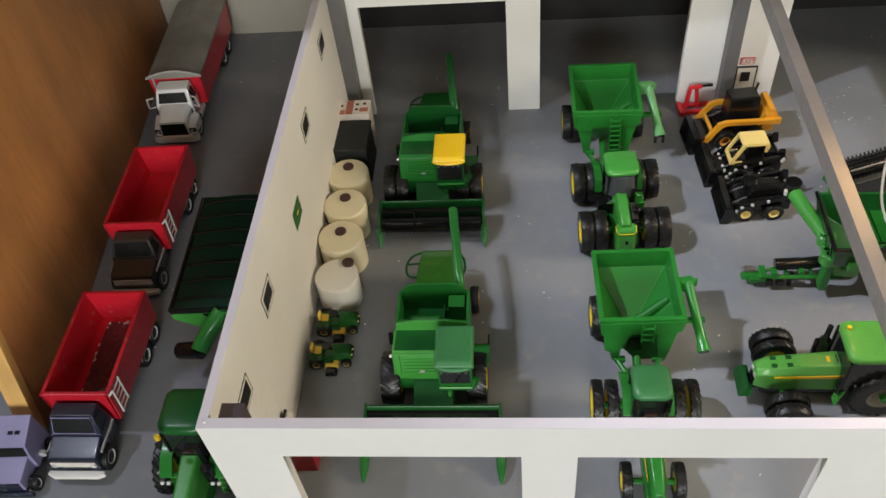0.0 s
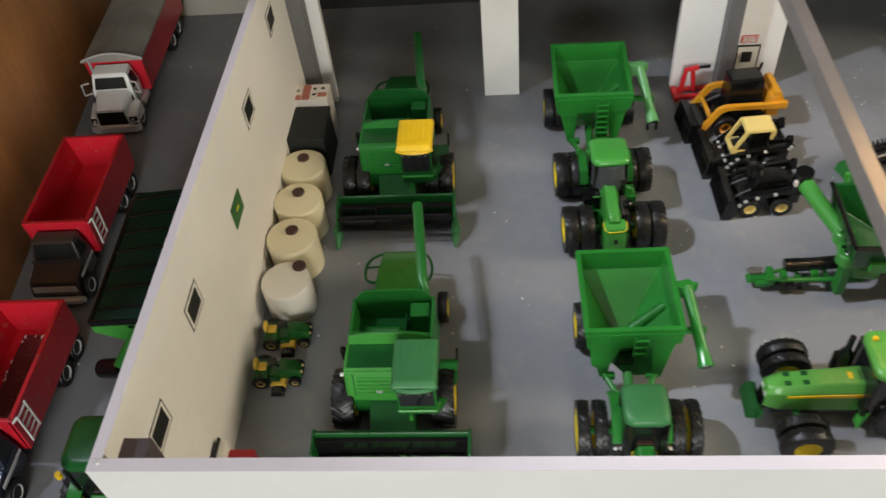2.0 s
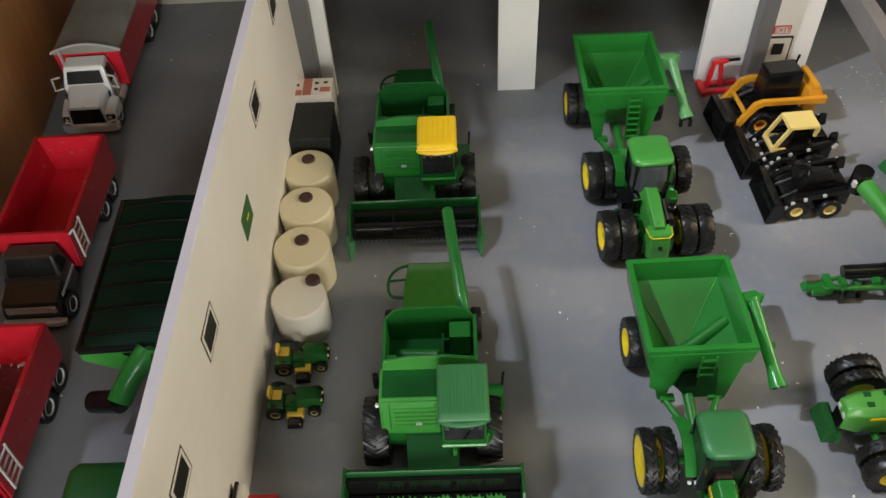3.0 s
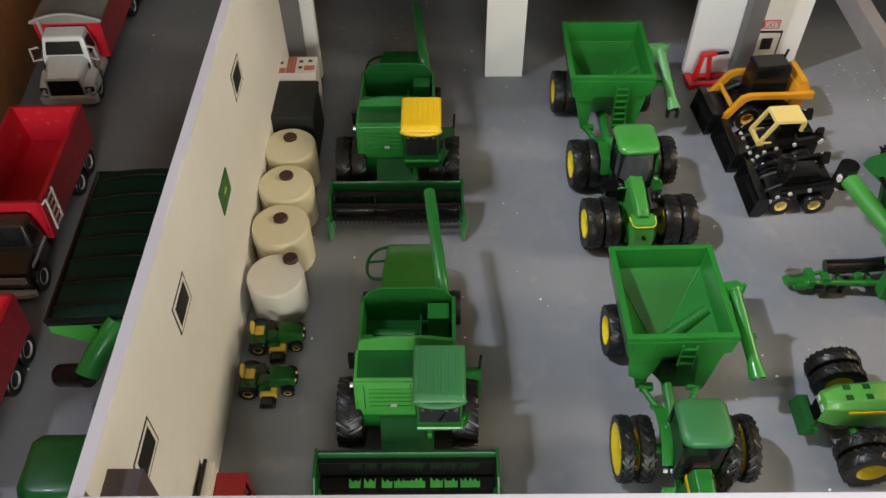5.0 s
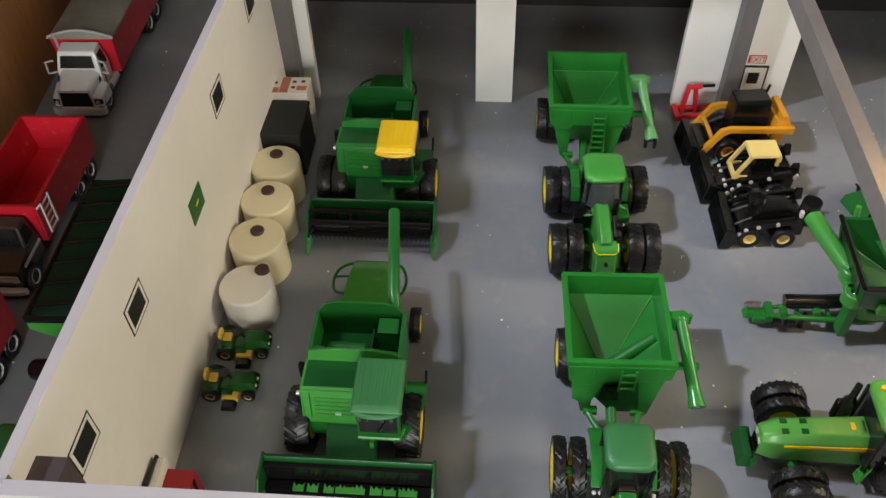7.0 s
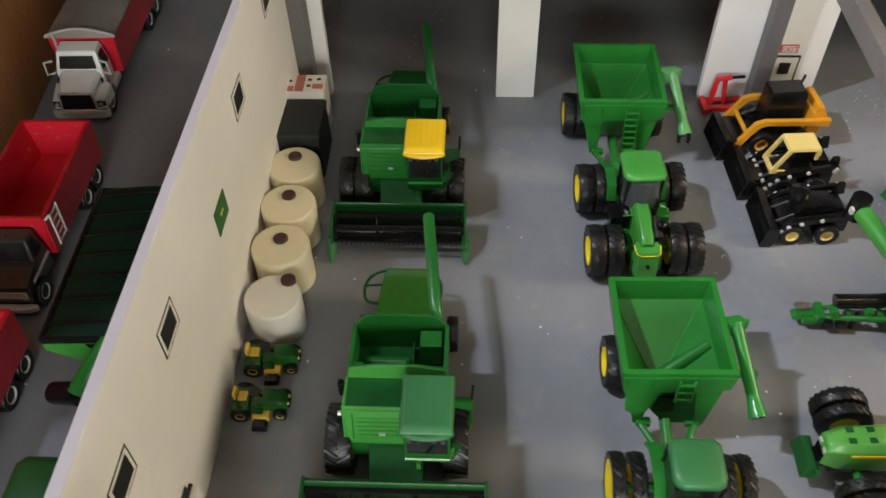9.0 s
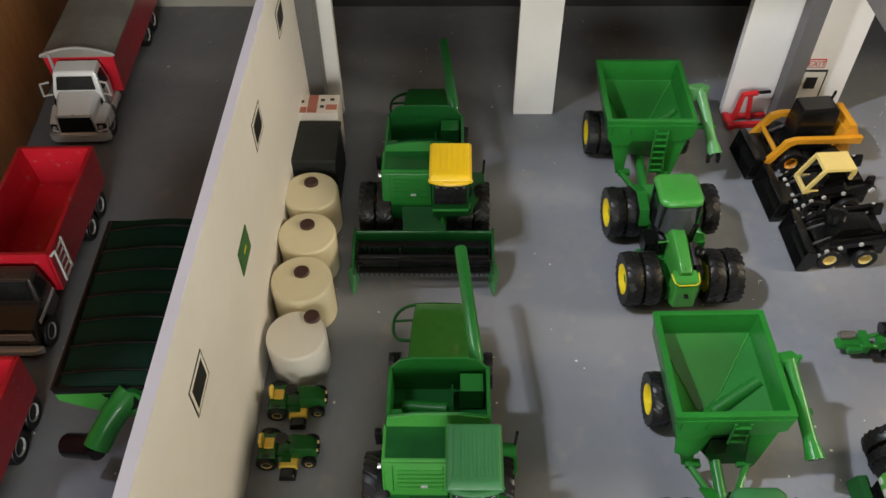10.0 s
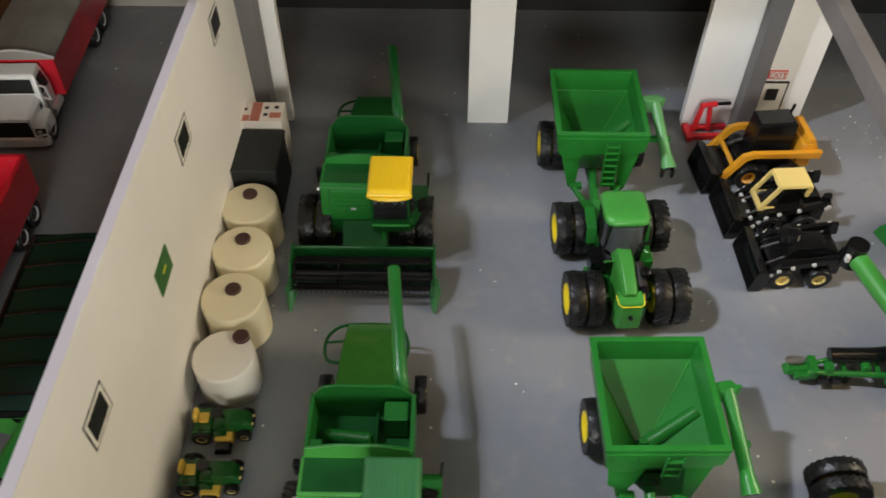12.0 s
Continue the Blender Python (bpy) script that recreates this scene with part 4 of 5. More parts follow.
# ---- tanks, boxes and lawn tractors along the side wall ----
def storage_tank(x, y, r, h, material, lid_x, lid_y, label):
    t = thing("storage_tank", label, "tank", x, y, random.uniform(0, 360), "tanks along the wall")
    prof = [(0.05, 0), (r * 0.97, 0), (r, 0.06), (r, h - 0.22), (r * 0.985, h - 0.1), (r * 0.94, h - 0.02), (r * 0.6, h + 0.05), (0.05, h + 0.08)]
    part("shell", lathe(B(), prof, n=48), material, t)
    a = -t.rotation_euler.z
    lx, ly = lid_x * math.cos(a) - lid_y * math.sin(a), lid_x * math.sin(a) + lid_y * math.cos(a)
    b = lathe(B(), [(0.05, h - 0.1), (0.42, h - 0.1), (0.42, h + 0.17), (0.36, h + 0.23), (0.05, h + 0.23)], at=(lx, ly, 0), n=20)
    part("cap", b, LID, t, "dark brown screw cap")
    return t


storage_tank(-8.78, 51.0, 1.64, 2.9, TANK, 0.0, 0.55, "cream plastic toy storage tank with a brown cap")
storage_tank(-8.6, 47.6, 1.64, 2.9, TANK, 0.0, 0.5, "cream plastic toy storage tank with a brown cap")
storage_tank(-8.5, 44.25, 1.66, 2.9, TANK, 0.0, 0.35, "cream plastic toy storage tank with a brown cap and small mark")
storage_tank(-8.4, 40.82, 1.56, 2.55, TANK_WHITE, 0.72, 1.05, "whiter plastic toy tank with an off-centre dark cap")

t = thing("black_box", "soft black card box with a folded lid", "box", -8.85, 54.6)
part("body", box(B(), -1.45, 1.45, -1.75, 1.95, 0, 3.3, (0.03, -0.06, 0.08, 0)), FELT, t, bev=0.15)
part("lid", box(B(), -1.48, 1.46, -1.72, 2.05, 3.25, 3.5, (0.05, -0.05, 0.08, 0)), FELT, t, bev=0.1)
t = thing("printed_carton", "white and orange printed carton behind the black box", "box", -9.0, 57.7)
body = part("body", box(B(), -1.4, 1.4, -0.95, 0.9, 0, 4.0), CARTON, t, bev=0.04)
for x0, x1, y0, y1 in ((-0.55, 0.05, -0.9, 0.85), (-1.3, -0.6, -0.9, -0.35), (0.6, 1.3, -0.6, -0.1)):
    part("print_patch", box(B(), x0, x1, y0, y1, 3.995, 4.01), PRINT, body)
for x, y in ((-0.95, 0.2), (0.35, 0.35), (0.35, -0.3), (0.95, 0.4)):
    part("print_mark", box(B(), x - 0.13, x + 0.13, y - 0.12, y + 0.12, 4.0, 4.015), SIGN_BLACK, body)


def lawn_tractor(x, y, rz):
    t = thing("lawn_tractor", "small green and yellow toy lawn tractor with a mower deck", "lawn tractor", x, y, rz, "lawn tractors")
    b = loft(B(), [[(0.15, -0.5, 0.45), (0.15, 0.5, 0.45), (0.15, 0.45, 1.25), (0.15, -0.45, 1.25)],
                   [(1.1, -0.5, 0.45), (1.1, 0.5, 0.45), (1.1, 0.4, 1.2), (1.1, -0.4, 1.2)], [(1.5, -0.42, 0.45), (1.5, 0.42, 0.45), (1.42, 0.3, 1.0), (1.42, -0.3, 1.0)]])
    hood = part("hood", b, GREEN_GLOSS, t, bev=0.12)
    for yy in (-0.22, 0.22):
        part("headlight", cyl(B(), (1.42, yy, 0.82), (1.5, yy, 0.82), 0.08, n=8), CREAM_YELLOW, hood)
    part("frame", box(B(), -1.35, 0.2, -0.4, 0.4, 0.4, 0.75), GREEN_GLOSS, t, bev=0.06)
    part("rear_fender", box(B(), -1.4, -0.45, -0.75, 0.75, 0.78, 0.98, (0.08, -0.05, 0.08, -0.08)), GREEN_GLOSS, t, bev=0.08)
    seat = part("seat", box(B(), -1.1, -0.6, -0.28, 0.28, 1.0, 1.16), SEAT_YELLOW, t, "yellow seat", bev=0.08)
    part("backrest", prism(B(), [(-0.3, 1.1), (0.3, 1.1), (0.34, 1.5), (0.2, 1.68), (-0.2, 1.68), (-0.34, 1.5)], "x", -1.28, -1.1), SEAT_YELLOW, seat, bev=0.08)
    part("steering_column", cyl(B(), (0.1, 0, 1.1), (-0.15, 0, 1.55), 0.07, n=6), BLACK, t)
    part("steering_wheel", lathe(B(), [(0.16, 1.5), (0.3, 1.5), (0.3, 1.58), (0.16, 1.58)], at=(-0.18, 0, 0), n=14), BLACK, t)
    deck = part("mower_deck", box(B(), -0.4, 0.55, -0.95, 0.75, 0.2, 0.5, (0.05, -0.05, 0.05, -0.05)), SEAT_YELLOW, t, "yellow mower deck", bev=0.06)
    part("deck_chute", box(B(), -0.35, 0.5, -1.5, -0.93, 0.12, 0.42, (0.1, -0.1, 0.15, 0)), BLACK, deck, bev=0.06)
    for s in (-1, 1):
        wheel(t, -0.95, s * 0.72, 0.5, 0.42, 1, 0.5, "rib", CREAM_YELLOW, 90 * s)
        wheel(t, 1.05, s * 0.62, 0.36, 0.3, 1, 0.5, "rib", CREAM_YELLOW, 90 * s)
    part("engine_grille", box(B(), 1.46, 1.53, -0.24, 0.24, 0.5, 0.7), BLACK, hood)
    part("front_axle", box(B(), 0.95, 1.15, -0.6, 0.6, 0.28, 0.42), BLACK, t)
    part("fender_trim", tube(B(), [(-1.4, -0.72, 0.97), (-0.5, -0.72, 0.99)], 0.04, 6), GREEN_MID, t)
    part("footrest", box(B(), -0.45, 0.2, -0.72, 0.72, 0.52, 0.6), GREEN_GLOSS, t, bev=0.03)
    return t


lawn_tractor(-8.25, 38.2, 2)
lawn_tractor(-8.35, 35.45, 0)

t = thing("tool_chest", "small red toy chest with a dark handle in the corner", "tool chest", -8.8, 28.3)
part("body", box(B(), -0.7, 0.65, -1.2, 0.95, 0, 2.55), RED_DEEP, t, bev=0.06)
part("back_plate", box(B(), -1.15, -0.72, -1.3, 1.15, 0, 3.2), SIGN_WHITE, t, "white side panel", bev=0.04)
part("edge", box(B(), -1.2, -1.05, -1.35, 1.2, 0, 3.35), BLACK, t)
part("handle", tube(B(), [(0.62, 0.5, 2.4), (0.88, 0.1, 2.3), (0.62, -0.4, 2.3)], 0.08, 6), BLACK, t)


# ---- skid loaders ----
def bucket(parent, x, y0, y1, h=1.3):
    prof = [(x - 0.2, 0.08), (x + 0.45, 0.05), (x + 0.8, 0.45), (x + 0.8, h - 0.35), (x + 0.55, h), (x + 0.1, h + 0.1), (x + 0.1, h), (x + 0.48, h - 0.12), (x + 0.68, h - 0.4), (x + 0.66, 0.5), (x + 0.38, 0.22), (x - 0.2, 0.16)]
    b = prism(B(), prof, "y", y0, y1)
    side = [(x - 0.2, 0.1), (x + 0.45, 0.08), (x + 0.75, 0.5), (x + 0.75, h - 0.35), (x + 0.5, h), (x + 0.1, h + 0.05)]
    prism(b, side, "y", y0 - 0.08, y0)
    prism(b, side, "y", y1, y1 + 0.08)
    return part("bucket", b, BLACK, parent, "black loader bucket", bev=0.02)


def skid_loader(x, y, rz, body_mat, arm_mat, cab_mat, rim_mat, label):
    """A skid loader that looks along -x."""
    t = thing("skid_loader", label, "skid loader", x, y, rz, "skid loaders")
    body = part("body", prism(B(), [(-1.5, 0.5), (-1.6, 1.1), (-1.1, 1.5), (2.0, 1.9), (2.35, 1.6), (2.35, 0.55)], "y", -1.0, 1.0), body_mat, t, bev=0.08)
    if cab_mat:
        cab = part("cab_frame", cage(-1.0, 1.0, -0.8, 0.8, 1.5, 3.3), cab_mat, t, "yellow cab cage", bev=0.03)
        part("cab_inside", box(B(), -0.3, 0.85, -0.6, 0.6, 1.4, 2.7), BLACK, cab, bev=0.08)
    else:
        cab = part("engine_cover", box(B(), -0.9, 1.5, -0.75, 0.75, 1.5, 2.45, (0.4, -0.2, 0.1, -0.1)), BLACK, t, bev=0.12)
        part("rear_dome", lathe(B(), [(0.02, 2.95), (0.5, 2.85), (0.62, 2.4), (0.62, 2.2), (0.02, 2.2)], at=(-0.5, 0.35, 0), n=16), BLACK, cab)
    for s in (-1, 1):
        arm = [(2.2, 1.75), (2.45, 2.15), (1.9, 2.35), (-1.2, 1.75), (-2.2, 0.7), (-2.0, 0.45), (-1.0, 1.4), (1.8, 1.95)]
        y0 = s * 1.25
        a = part("lift_arm", prism(B(), arm, "y", y0 - 0.16, y0 + 0.16), arm_mat, t, bev=0.04)
        for px, pz in ((-1.9, 0.75), (-1.65, 1.05), (-1.3, 1.4), (-0.6, 1.65), (0.5, 1.92), (2.1, 2.0), (2.2, 2.15)):
            part("pivot_pin", cyl(B(), (px, y0 + s * 0.15, pz), (px, y0 + s * 0.26, pz), 0.13, n=8), PIN, a)
        part("hydraulic_ram", cyl(B(), (-1.3, s * 1.05, 0.9), (0.9, s * 1.05, 1.75), 0.1, n=8), BLACK, a)
        for xx in (-0.95, 1.1):
            wheel(t, xx, s * 1.3, 0.72, 0.6, 1, 0.52, "lug", rim_mat, 90 * s)
    for yy in (-0.95, -0.45, 0.45, 0.95):
        part("coupler_pin", cyl(B(), (-1.95, yy - 0.1, 0.95), (-1.95, yy + 0.1, 0.95), 0.11, n=8), PIN, t)
    for s in (-1, 1):
        part("tilt_ram", cyl(B(), (-1.9, s * 0.6, 1.0), (-0.8, s * 0.55, 1.6), 0.09, n=8), BROWN_METAL, t)
        part("side_guard", prism(B(), [(-1.5, 0.75), (-1.35, 1.35), (-0.6, 1.6), (1.9, 1.85), (2.2, 1.5), (2.2, 1.25), (-0.4, 1.2), (-0.9, 0.75)], "y", s * 1.02, s * 1.08), BROWN_METAL, t, bev=0.02)
        part("rear_post", prism(B(), [(1.7, 1.7), (2.5, 1.9), (2.35, 2.75), (1.95, 2.75)], "y", s * 0.95 - 0.1, s * 0.95 + 0.1), BLACK, t, bev=0.04)
    part("rear_grille", box(B(), 2.3, 2.42, -0.7, 0.7, 0.8, 1.55), BROWN_METAL, t, bev=0.03)
    part("engine_lid", box(B(), 1.05, 2.1, -0.7, 0.7, 1.75, 2.15, (0.15, -0.1, 0.1, -0.1)), BLACK, t, bev=0.1)
    bucket(t, -3.4 if cab_mat else -2.6, -1.7, 1.7, 1.6)
    if cab_mat:
        part("bucket_arm", box(B(), -2.9, -1.7, -0.9, 0.9, 0.5, 0.95), BLACK, t, bev=0.05)
    part("bucket_link", box(B(), -2.1, -1.5, -0.9, 0.9, 0.4, 0.9), BLACK, t, bev=0.05)
    return t


def cage(x0, x1, y0, y1, z0, z1):
    """An open roll cage with a plate roof."""
    b = box(B(), x0 + 0.15, x1 + 0.2, y0 - 0.02, y1 + 0.02, z1 - 0.2, z1, (0.08, -0.08, 0.05, -0.05))
    box(b, x1 + 0.02, x1 + 0.2, y0, y1, z1 - 0.6, z1 - 0.18)
    for yy in (y0, y1 - 0.16):
        prism(b, [(x0 - 0.6, z0 + 0.1), (x0 - 0.3, z0 + 0.1), (x0 + 0.45, z1 - 0.15), (x0 + 0.15, z1 - 0.15)], "y", yy, yy + 0.16)
        prism(b, [(x0 - 0.6, z0 + 0.1), (x0 - 0.6, z0 - 0.15), (x0 + 0.5, z0 - 0.15), (x0 + 0.5, z0 + 0.05), (x0 - 0.3, z0 + 0.1)], "y", yy, yy + 0.16)
        box(b, x1 - 0.1, x1 + 0.12, yy, yy + 0.16, z1 - 0.9, z1 - 0.15)
    box(b, x0 - 0.6, x0 - 0.35, y0 + 0.16, y1 - 0.16, z0 - 0.12, z0 + 0.12)
    return b


skid_loader(22.2, 49.1, 2, BLACK, BLACK, None, CREAM_YELLOW, "black toy skid loader with pale yellow wheel hubs")
skid_loader(22.4, 53.2, 4, BLACK, BLACK, CREAM_YELLOW, BLACK, "black toy skid loader with a pale yellow cab cage")


def wheel_loader(x, y, rz):
    t = thing("yellow_loader", "orange-yellow toy loader with a black hood and bucket", "loader", x, y, rz)
    part("chassis", box(B(), -1.6, 2.4, -1.0, 1.0, 0.6, 1.5), BLACK, t, bev=0.08)
    part("rear_counterweight", box(B(), 1.7, 2.7, -1.3, 1.3, 1.3, 3.0, (0.2, -0.1, 0.1, -0.1)), ORANGE, t, bev=0.1)
    part("hood", box(B(), -1.0, 1.6, -0.7, 0.95, 1.4, 4.1, (0.15, -0.1, 0.1, -0.05)), BLACK, t, "black cab block", bev=0.1)
    part("hood_cap", box(B(), -0.9, 1.45, -0.6, 0.9, 4.08, 4.25, (0.1, -0.1, 0.1, -0.1)), BLACK, t, bev=0.06)
    for s in (-1, 1):
        arm = [(3.1, 2.05), (3.15, 2.6), (1.6, 2.62), (-1.2, 2.78), (-1.8, 2.6), (-2.3, 1.8), (-2.85, 0.95), (-2.45, 0.75), (-1.95, 1.6), (-1.5, 2.2), (-1.1, 2.38), (1.6, 2.2)]
        y0 = s * 1.35
        part("lift_arm", prism(B(), arm, "y", y0 - 0.17, y0 + 0.17), ORANGE, t, "orange-yellow lift arm", bev=0.05)
        for xx in (-1.1, 1.4):
            wheel(t, xx, s * 1.35, 0.85, 0.65, 1, 0.5, "lug", ORANGE, 90 * s)
        part("tilt_ram", cyl(B(), (-2.2, s * 0.95, 1.3), (-0.9, s * 0.85, 2.0), 0.12, n=8), BROWN_METAL, t)
    part("rear_plate", prism(B(), [(1.9, 2.5), (2.2, 3.35), (2.6, 3.35), (3.1, 2.3), (2.6, 2.2)], "y", -1.15, 1.15), ORANGE, t, "sloped orange-yellow rear plate", bev=0.06)
    part("arm_brace", cyl(B(), (-2.15, -1.3, 1.65), (-2.15, 1.3, 1.65), 0.16, n=10), ORANGE, t)
    part("exhaust", cyl(B(), (1.5, 0.75, 4.0), (1.62, 0.8, 4.55), 0.09, n=8), BLACK, t)
    bucket(t, -3.85, -1.9, 1.0, 1.7)
    part("bucket_arm", box(B(), -3.1, -2.2, -1.4, 1.2, 0.7, 1.2), BLACK, t, bev=0.05)
    return t


wheel_loader(22.1, 57.3, 6)

t = thing("red_implement", "small bright red toy frame with a black tip", "implement", 19.6, 60.8, 4)
b = box(B(), -1.3, 1.5, -0.75, -0.4, 0.05, 0.4)
box(b, -1.3, 1.5, 0.2, 0.5, 0.05, 0.4)
box(b, -1.4, -1.0, -0.9, 0.6, 0.05, 0.45)
part("base", b, RED_BRIGHT, t, bev=0.05)
b = tube(B(), [(-0.75, 0.1, 0.2), (-0.62, 0.15, 1.3), (-0.5, 0.2, 2.2), (0.4, 0.2, 2.3)], 0.2, 8)
tube(b, [(0.25, 0.1, 0.2), (0.15, 0.15, 1.0), (0.0, 0.2, 2.2)], 0.17, 8)
tube(b, [(-0.75, 0.1, 0.5), (0.0, 0.1, 0.45)], 0.12, 8)
part("upright", b, RED_BRIGHT, t)
part("tip", cyl(B(), (0.4, 0.2, 2.3), (1.3, 0.25, 2.3), 0.12, n=8), BLACK, t)


# ---- the big grain cart and the harvest head in the second half of the shed ----
t = thing("large_grain_cart", "long dark green toy grain cart with a folding auger", "grain cart", 31.0, 42.2, -1)
hx, hy, zt = 5.4, 2.62, 5.9
sq = lambda a, c, z: [(-a - 1.2, -c - 0.35, z), (a, -c - 0.35, z), (a, c - 0.4, z), (-a - 1.2, c - 0.4, z)]
rings = [[(-2.6, -1.2, 1.6), (2.6, -1.2, 1.6), (2.6, 1.2, 1.6), (-2.6, 1.2, 1.6)], sq(hx - 0.3, hy - 0.2, 4.2), sq(hx, hy, zt), sq(hx - 0.22, hy - 0.22, zt), sq(hx - 0.5, hy - 0.4, 4.4),
         [(-2.4, -0.8, 2.2), (2.4, -0.8, 2.2), (2.4, 0.8, 2.2), (-2.4, 0.8, 2.2)]]
hop = part("hopper", loft(B(), rings), GREEN_OLD, t, bev=0.05, sharp=25)
for k in range(6):
    x = -4.4 + 1.5 * k
    part("inner_panel", panel(B(), [(x, 1.8, 4.5), (x + 1.3, 1.8, 4.5), (x * 0.62 + 0.85, 0.8, 2.45), (x * 0.62, 0.8, 2.45)], 0.1), GREEN, hop)
part("rim_seal", cyl(B(), (-hx - 1.2, -hy - 0.4, zt + 0.02), (hx, -hy - 0.4, zt + 0.02), 0.16, n=8), BLACK, hop, "black rubber rim seal")
part("rim_seal", cyl(B(), (-hx - 1.2, -hy - 0.35, zt), (-hx - 1.2, hy - 0.4, zt), 0.14, n=8), BLACK, hop, "black rubber rim seal")
part("end_window", panel(B(), [(-6.66, -2.3, 5.7), (-6.66, 1.6, 5.7), (-6.42, 1.5, 4.5), (-6.42, -2.2, 4.5)], -0.06), GLASS_DARK, hop, "dark end window")
part("corner_post", cyl(B(), (-5.6, 2.4, 4.6), (-5.7, 2.6, 6.3), 0.15, n=8), GREEN_LIGHT, hop)
part("inner_dome", lathe(B(), [(0.05, 3.2), (0.9, 3.0), (1.2, 2.4), (0.05, 2.3)], at=(-1.2, -0.6, 0), n=18), GREEN_DARK, hop)
part("side_rail", box(B(), -hx, hx, -hy - 0.45, -hy - 0.05, 3.9, 4.6), GREEN_LIGHT, t, bev=0.03)
b = B()
tube(b, [(-4.6, -1.4, 1.4), (-10.0, -1.0, 0.9)], 0.17, 8)
tube(b, [(-4.6, 0.5, 1.6), (-9.9, -0.5, 0.9)], 0.13, 8)
box(b, -9.9, -9.5, -1.25, -0.15, 0.65, 1.2)
box(b, -8.2, -8.0, -1.1, -0.2, 0.85, 1.05)
box(b, -6.6, -6.4, -1.2, 0.1, 1.0, 1.2)
part("tongue", b, GREEN, t, bev=0.02)
part("hose_sleeve", tube(B(), [(-5.4, -0.35, 1.85), (-7.0, -0.35, 1.6), (-8.9, -0.3, 1.45)], 0.42, 12), BLACK, t, "black hydraulic hose sleeve")
b = tube(B(), curve([(-10.1, -0.3, 1.2), (-10.8, -0.28, 1.25), (-11.05, -0.45, 1.2), (-10.8, -0.62, 1.2), (-10.2, -0.55, 1.2)], 4), 0.06, 6)
box(b, -10.9, -10.2, -0.6, -0.3, 0.95, 1.2)
part("hitch_clevis", b, STEEL, t, "dull plated hitch clevis")
b = box(B(), -11.1, -9.8, -1.0, -0.35, 0.6, 0.95, (0.15, 0, 0.08, -0.08))
box(b, -10.6, -9.9, -1.25, -0.95, 0.5, 0.9)
part("hitch_block", b, GREEN, t, bev=0.06)
for x0 in (-9.3, -8.6):
    part("valve_block", box(B(), x0 - 0.25, x0 + 0.2, -1.5, -1.1, 0.55, 1.0), BLACK, t, bev=0.05)
for x0, y0, z0 in ((-9.0, -0.9, 1.15), (-8.3, -0.3, 1.1), (-7.2, -0.85, 1.25)):
    part("tongue_bracket", box(B(), x0 - 0.22, x0 + 0.22, y0 - 0.3, y0 + 0.3, z0, z0 + 0.3, (0.05, -0.05, 0.05, -0.05)), GREEN, t, bev=0.04)
part("jack", cyl(B(), (-7.8, -0.95, 0.05), (-7.8, -0.95, 1.2), 0.15, n=8), BLACK, t)
a = part("auger_tube", tube(B(), [(-6.25, -0.5, 4.4), (-6.95, 1.6, 4.5), (-7.5, 3.4, 4.6)], 0.5, 14), GREEN_LIGHT, t, "light green folded auger tube")
for jx, jy, jz, r in ((-6.25, -0.55, 4.75, 0.56), (-6.15, -1.7, 4.2, 0.62)):
    joint = part("auger_joint", lathe(B(), [(0.02, jz - 0.8), (r, jz - 0.8), (r, jz - 0.06), (r - 0.06, jz), (0.32, jz), (0.3, jz - 0.1), (0.02, jz - 0.1)], at=(jx, jy, 0), n=20), GREEN_LIGHT, a)
    part("joint_bolt", lathe(B(), [(0.02, jz + 0.02), (0.16, jz + 0.02), (0.24, jz - 0.05), (0.24, jz - 0.12), (0.02, jz - 0.12)], at=(jx, jy, 0), n=14), BLACK if jy < -1 else GREEN, joint)
part("joint_plate", box(B(), -6.6, -5.7, -1.5, -0.7, 3.7, 4.2), GREEN_LIGHT, a, bev=0.06)
part("joint_leg", prism(B(), [(-2.2, 0.9), (-1.4, 0.9), (-1.3, 3.6), (-2.1, 3.6)], "x", -6.3, -5.8), GREEN, a, bev=0.06)
part("auger_lower", tube(B(), [(-6.0, -1.2, 3.6), (-5.4, -1.6, 2.4), (-4.0, -1.2, 1.8)], 0.45, 12), GREEN_LIGHT, a)
part("spout", lathe(B(), [(0.3, 5.35), (0.54, 5.35), (0.58, 3.9), (0.3, 3.9)], at=(-7.6, 3.85, 0), n=18), BLACK, a, "black rubber spout")
part("spout_clamp", box(B(), -8.25, -8.05, 3.2, 3.5, 4.6, 5.0), PIN, a, bev=0.06)
part("axle", box(B(), 0.2, 1.0, -1.6, 1.6, 1.0, 1.7), GREEN, t, bev=0.05)
for s in (-1, 1):
    wheel(t, 0.6, s * 0.55, 1.1, 0.8, 1, 0.36, "lug", BLACK, 90 * s)

t = thing("harvest_head", "black and green toy harvest head with a toothed reel", "header", 34.2, 52.2, 19)
part("frame", prism(B(), [(-1.3, 0.2), (-1.3, 2.0), (-0.9, 2.2), (-0.7, 0.6), (1.0, 0.2)], "x", -6.0, 6.0), BLACK, t, bev=0.05)
for x in (-6.0, 5.85):
    part("end_plate", prism(B(), [(-1.4, 0.1), (-1.4, 2.2), (0.2, 2.6), (1.5, 0.9), (1.7, 0.1)], "x", x, x + 0.15), GREEN, t, bev=0.03)
b = cyl(B(), (-5.8, 0.25, 1.8), (5.8, 0.25, 1.8), 0.85, n=12)
part("reel_drum", b, BLACK, t)
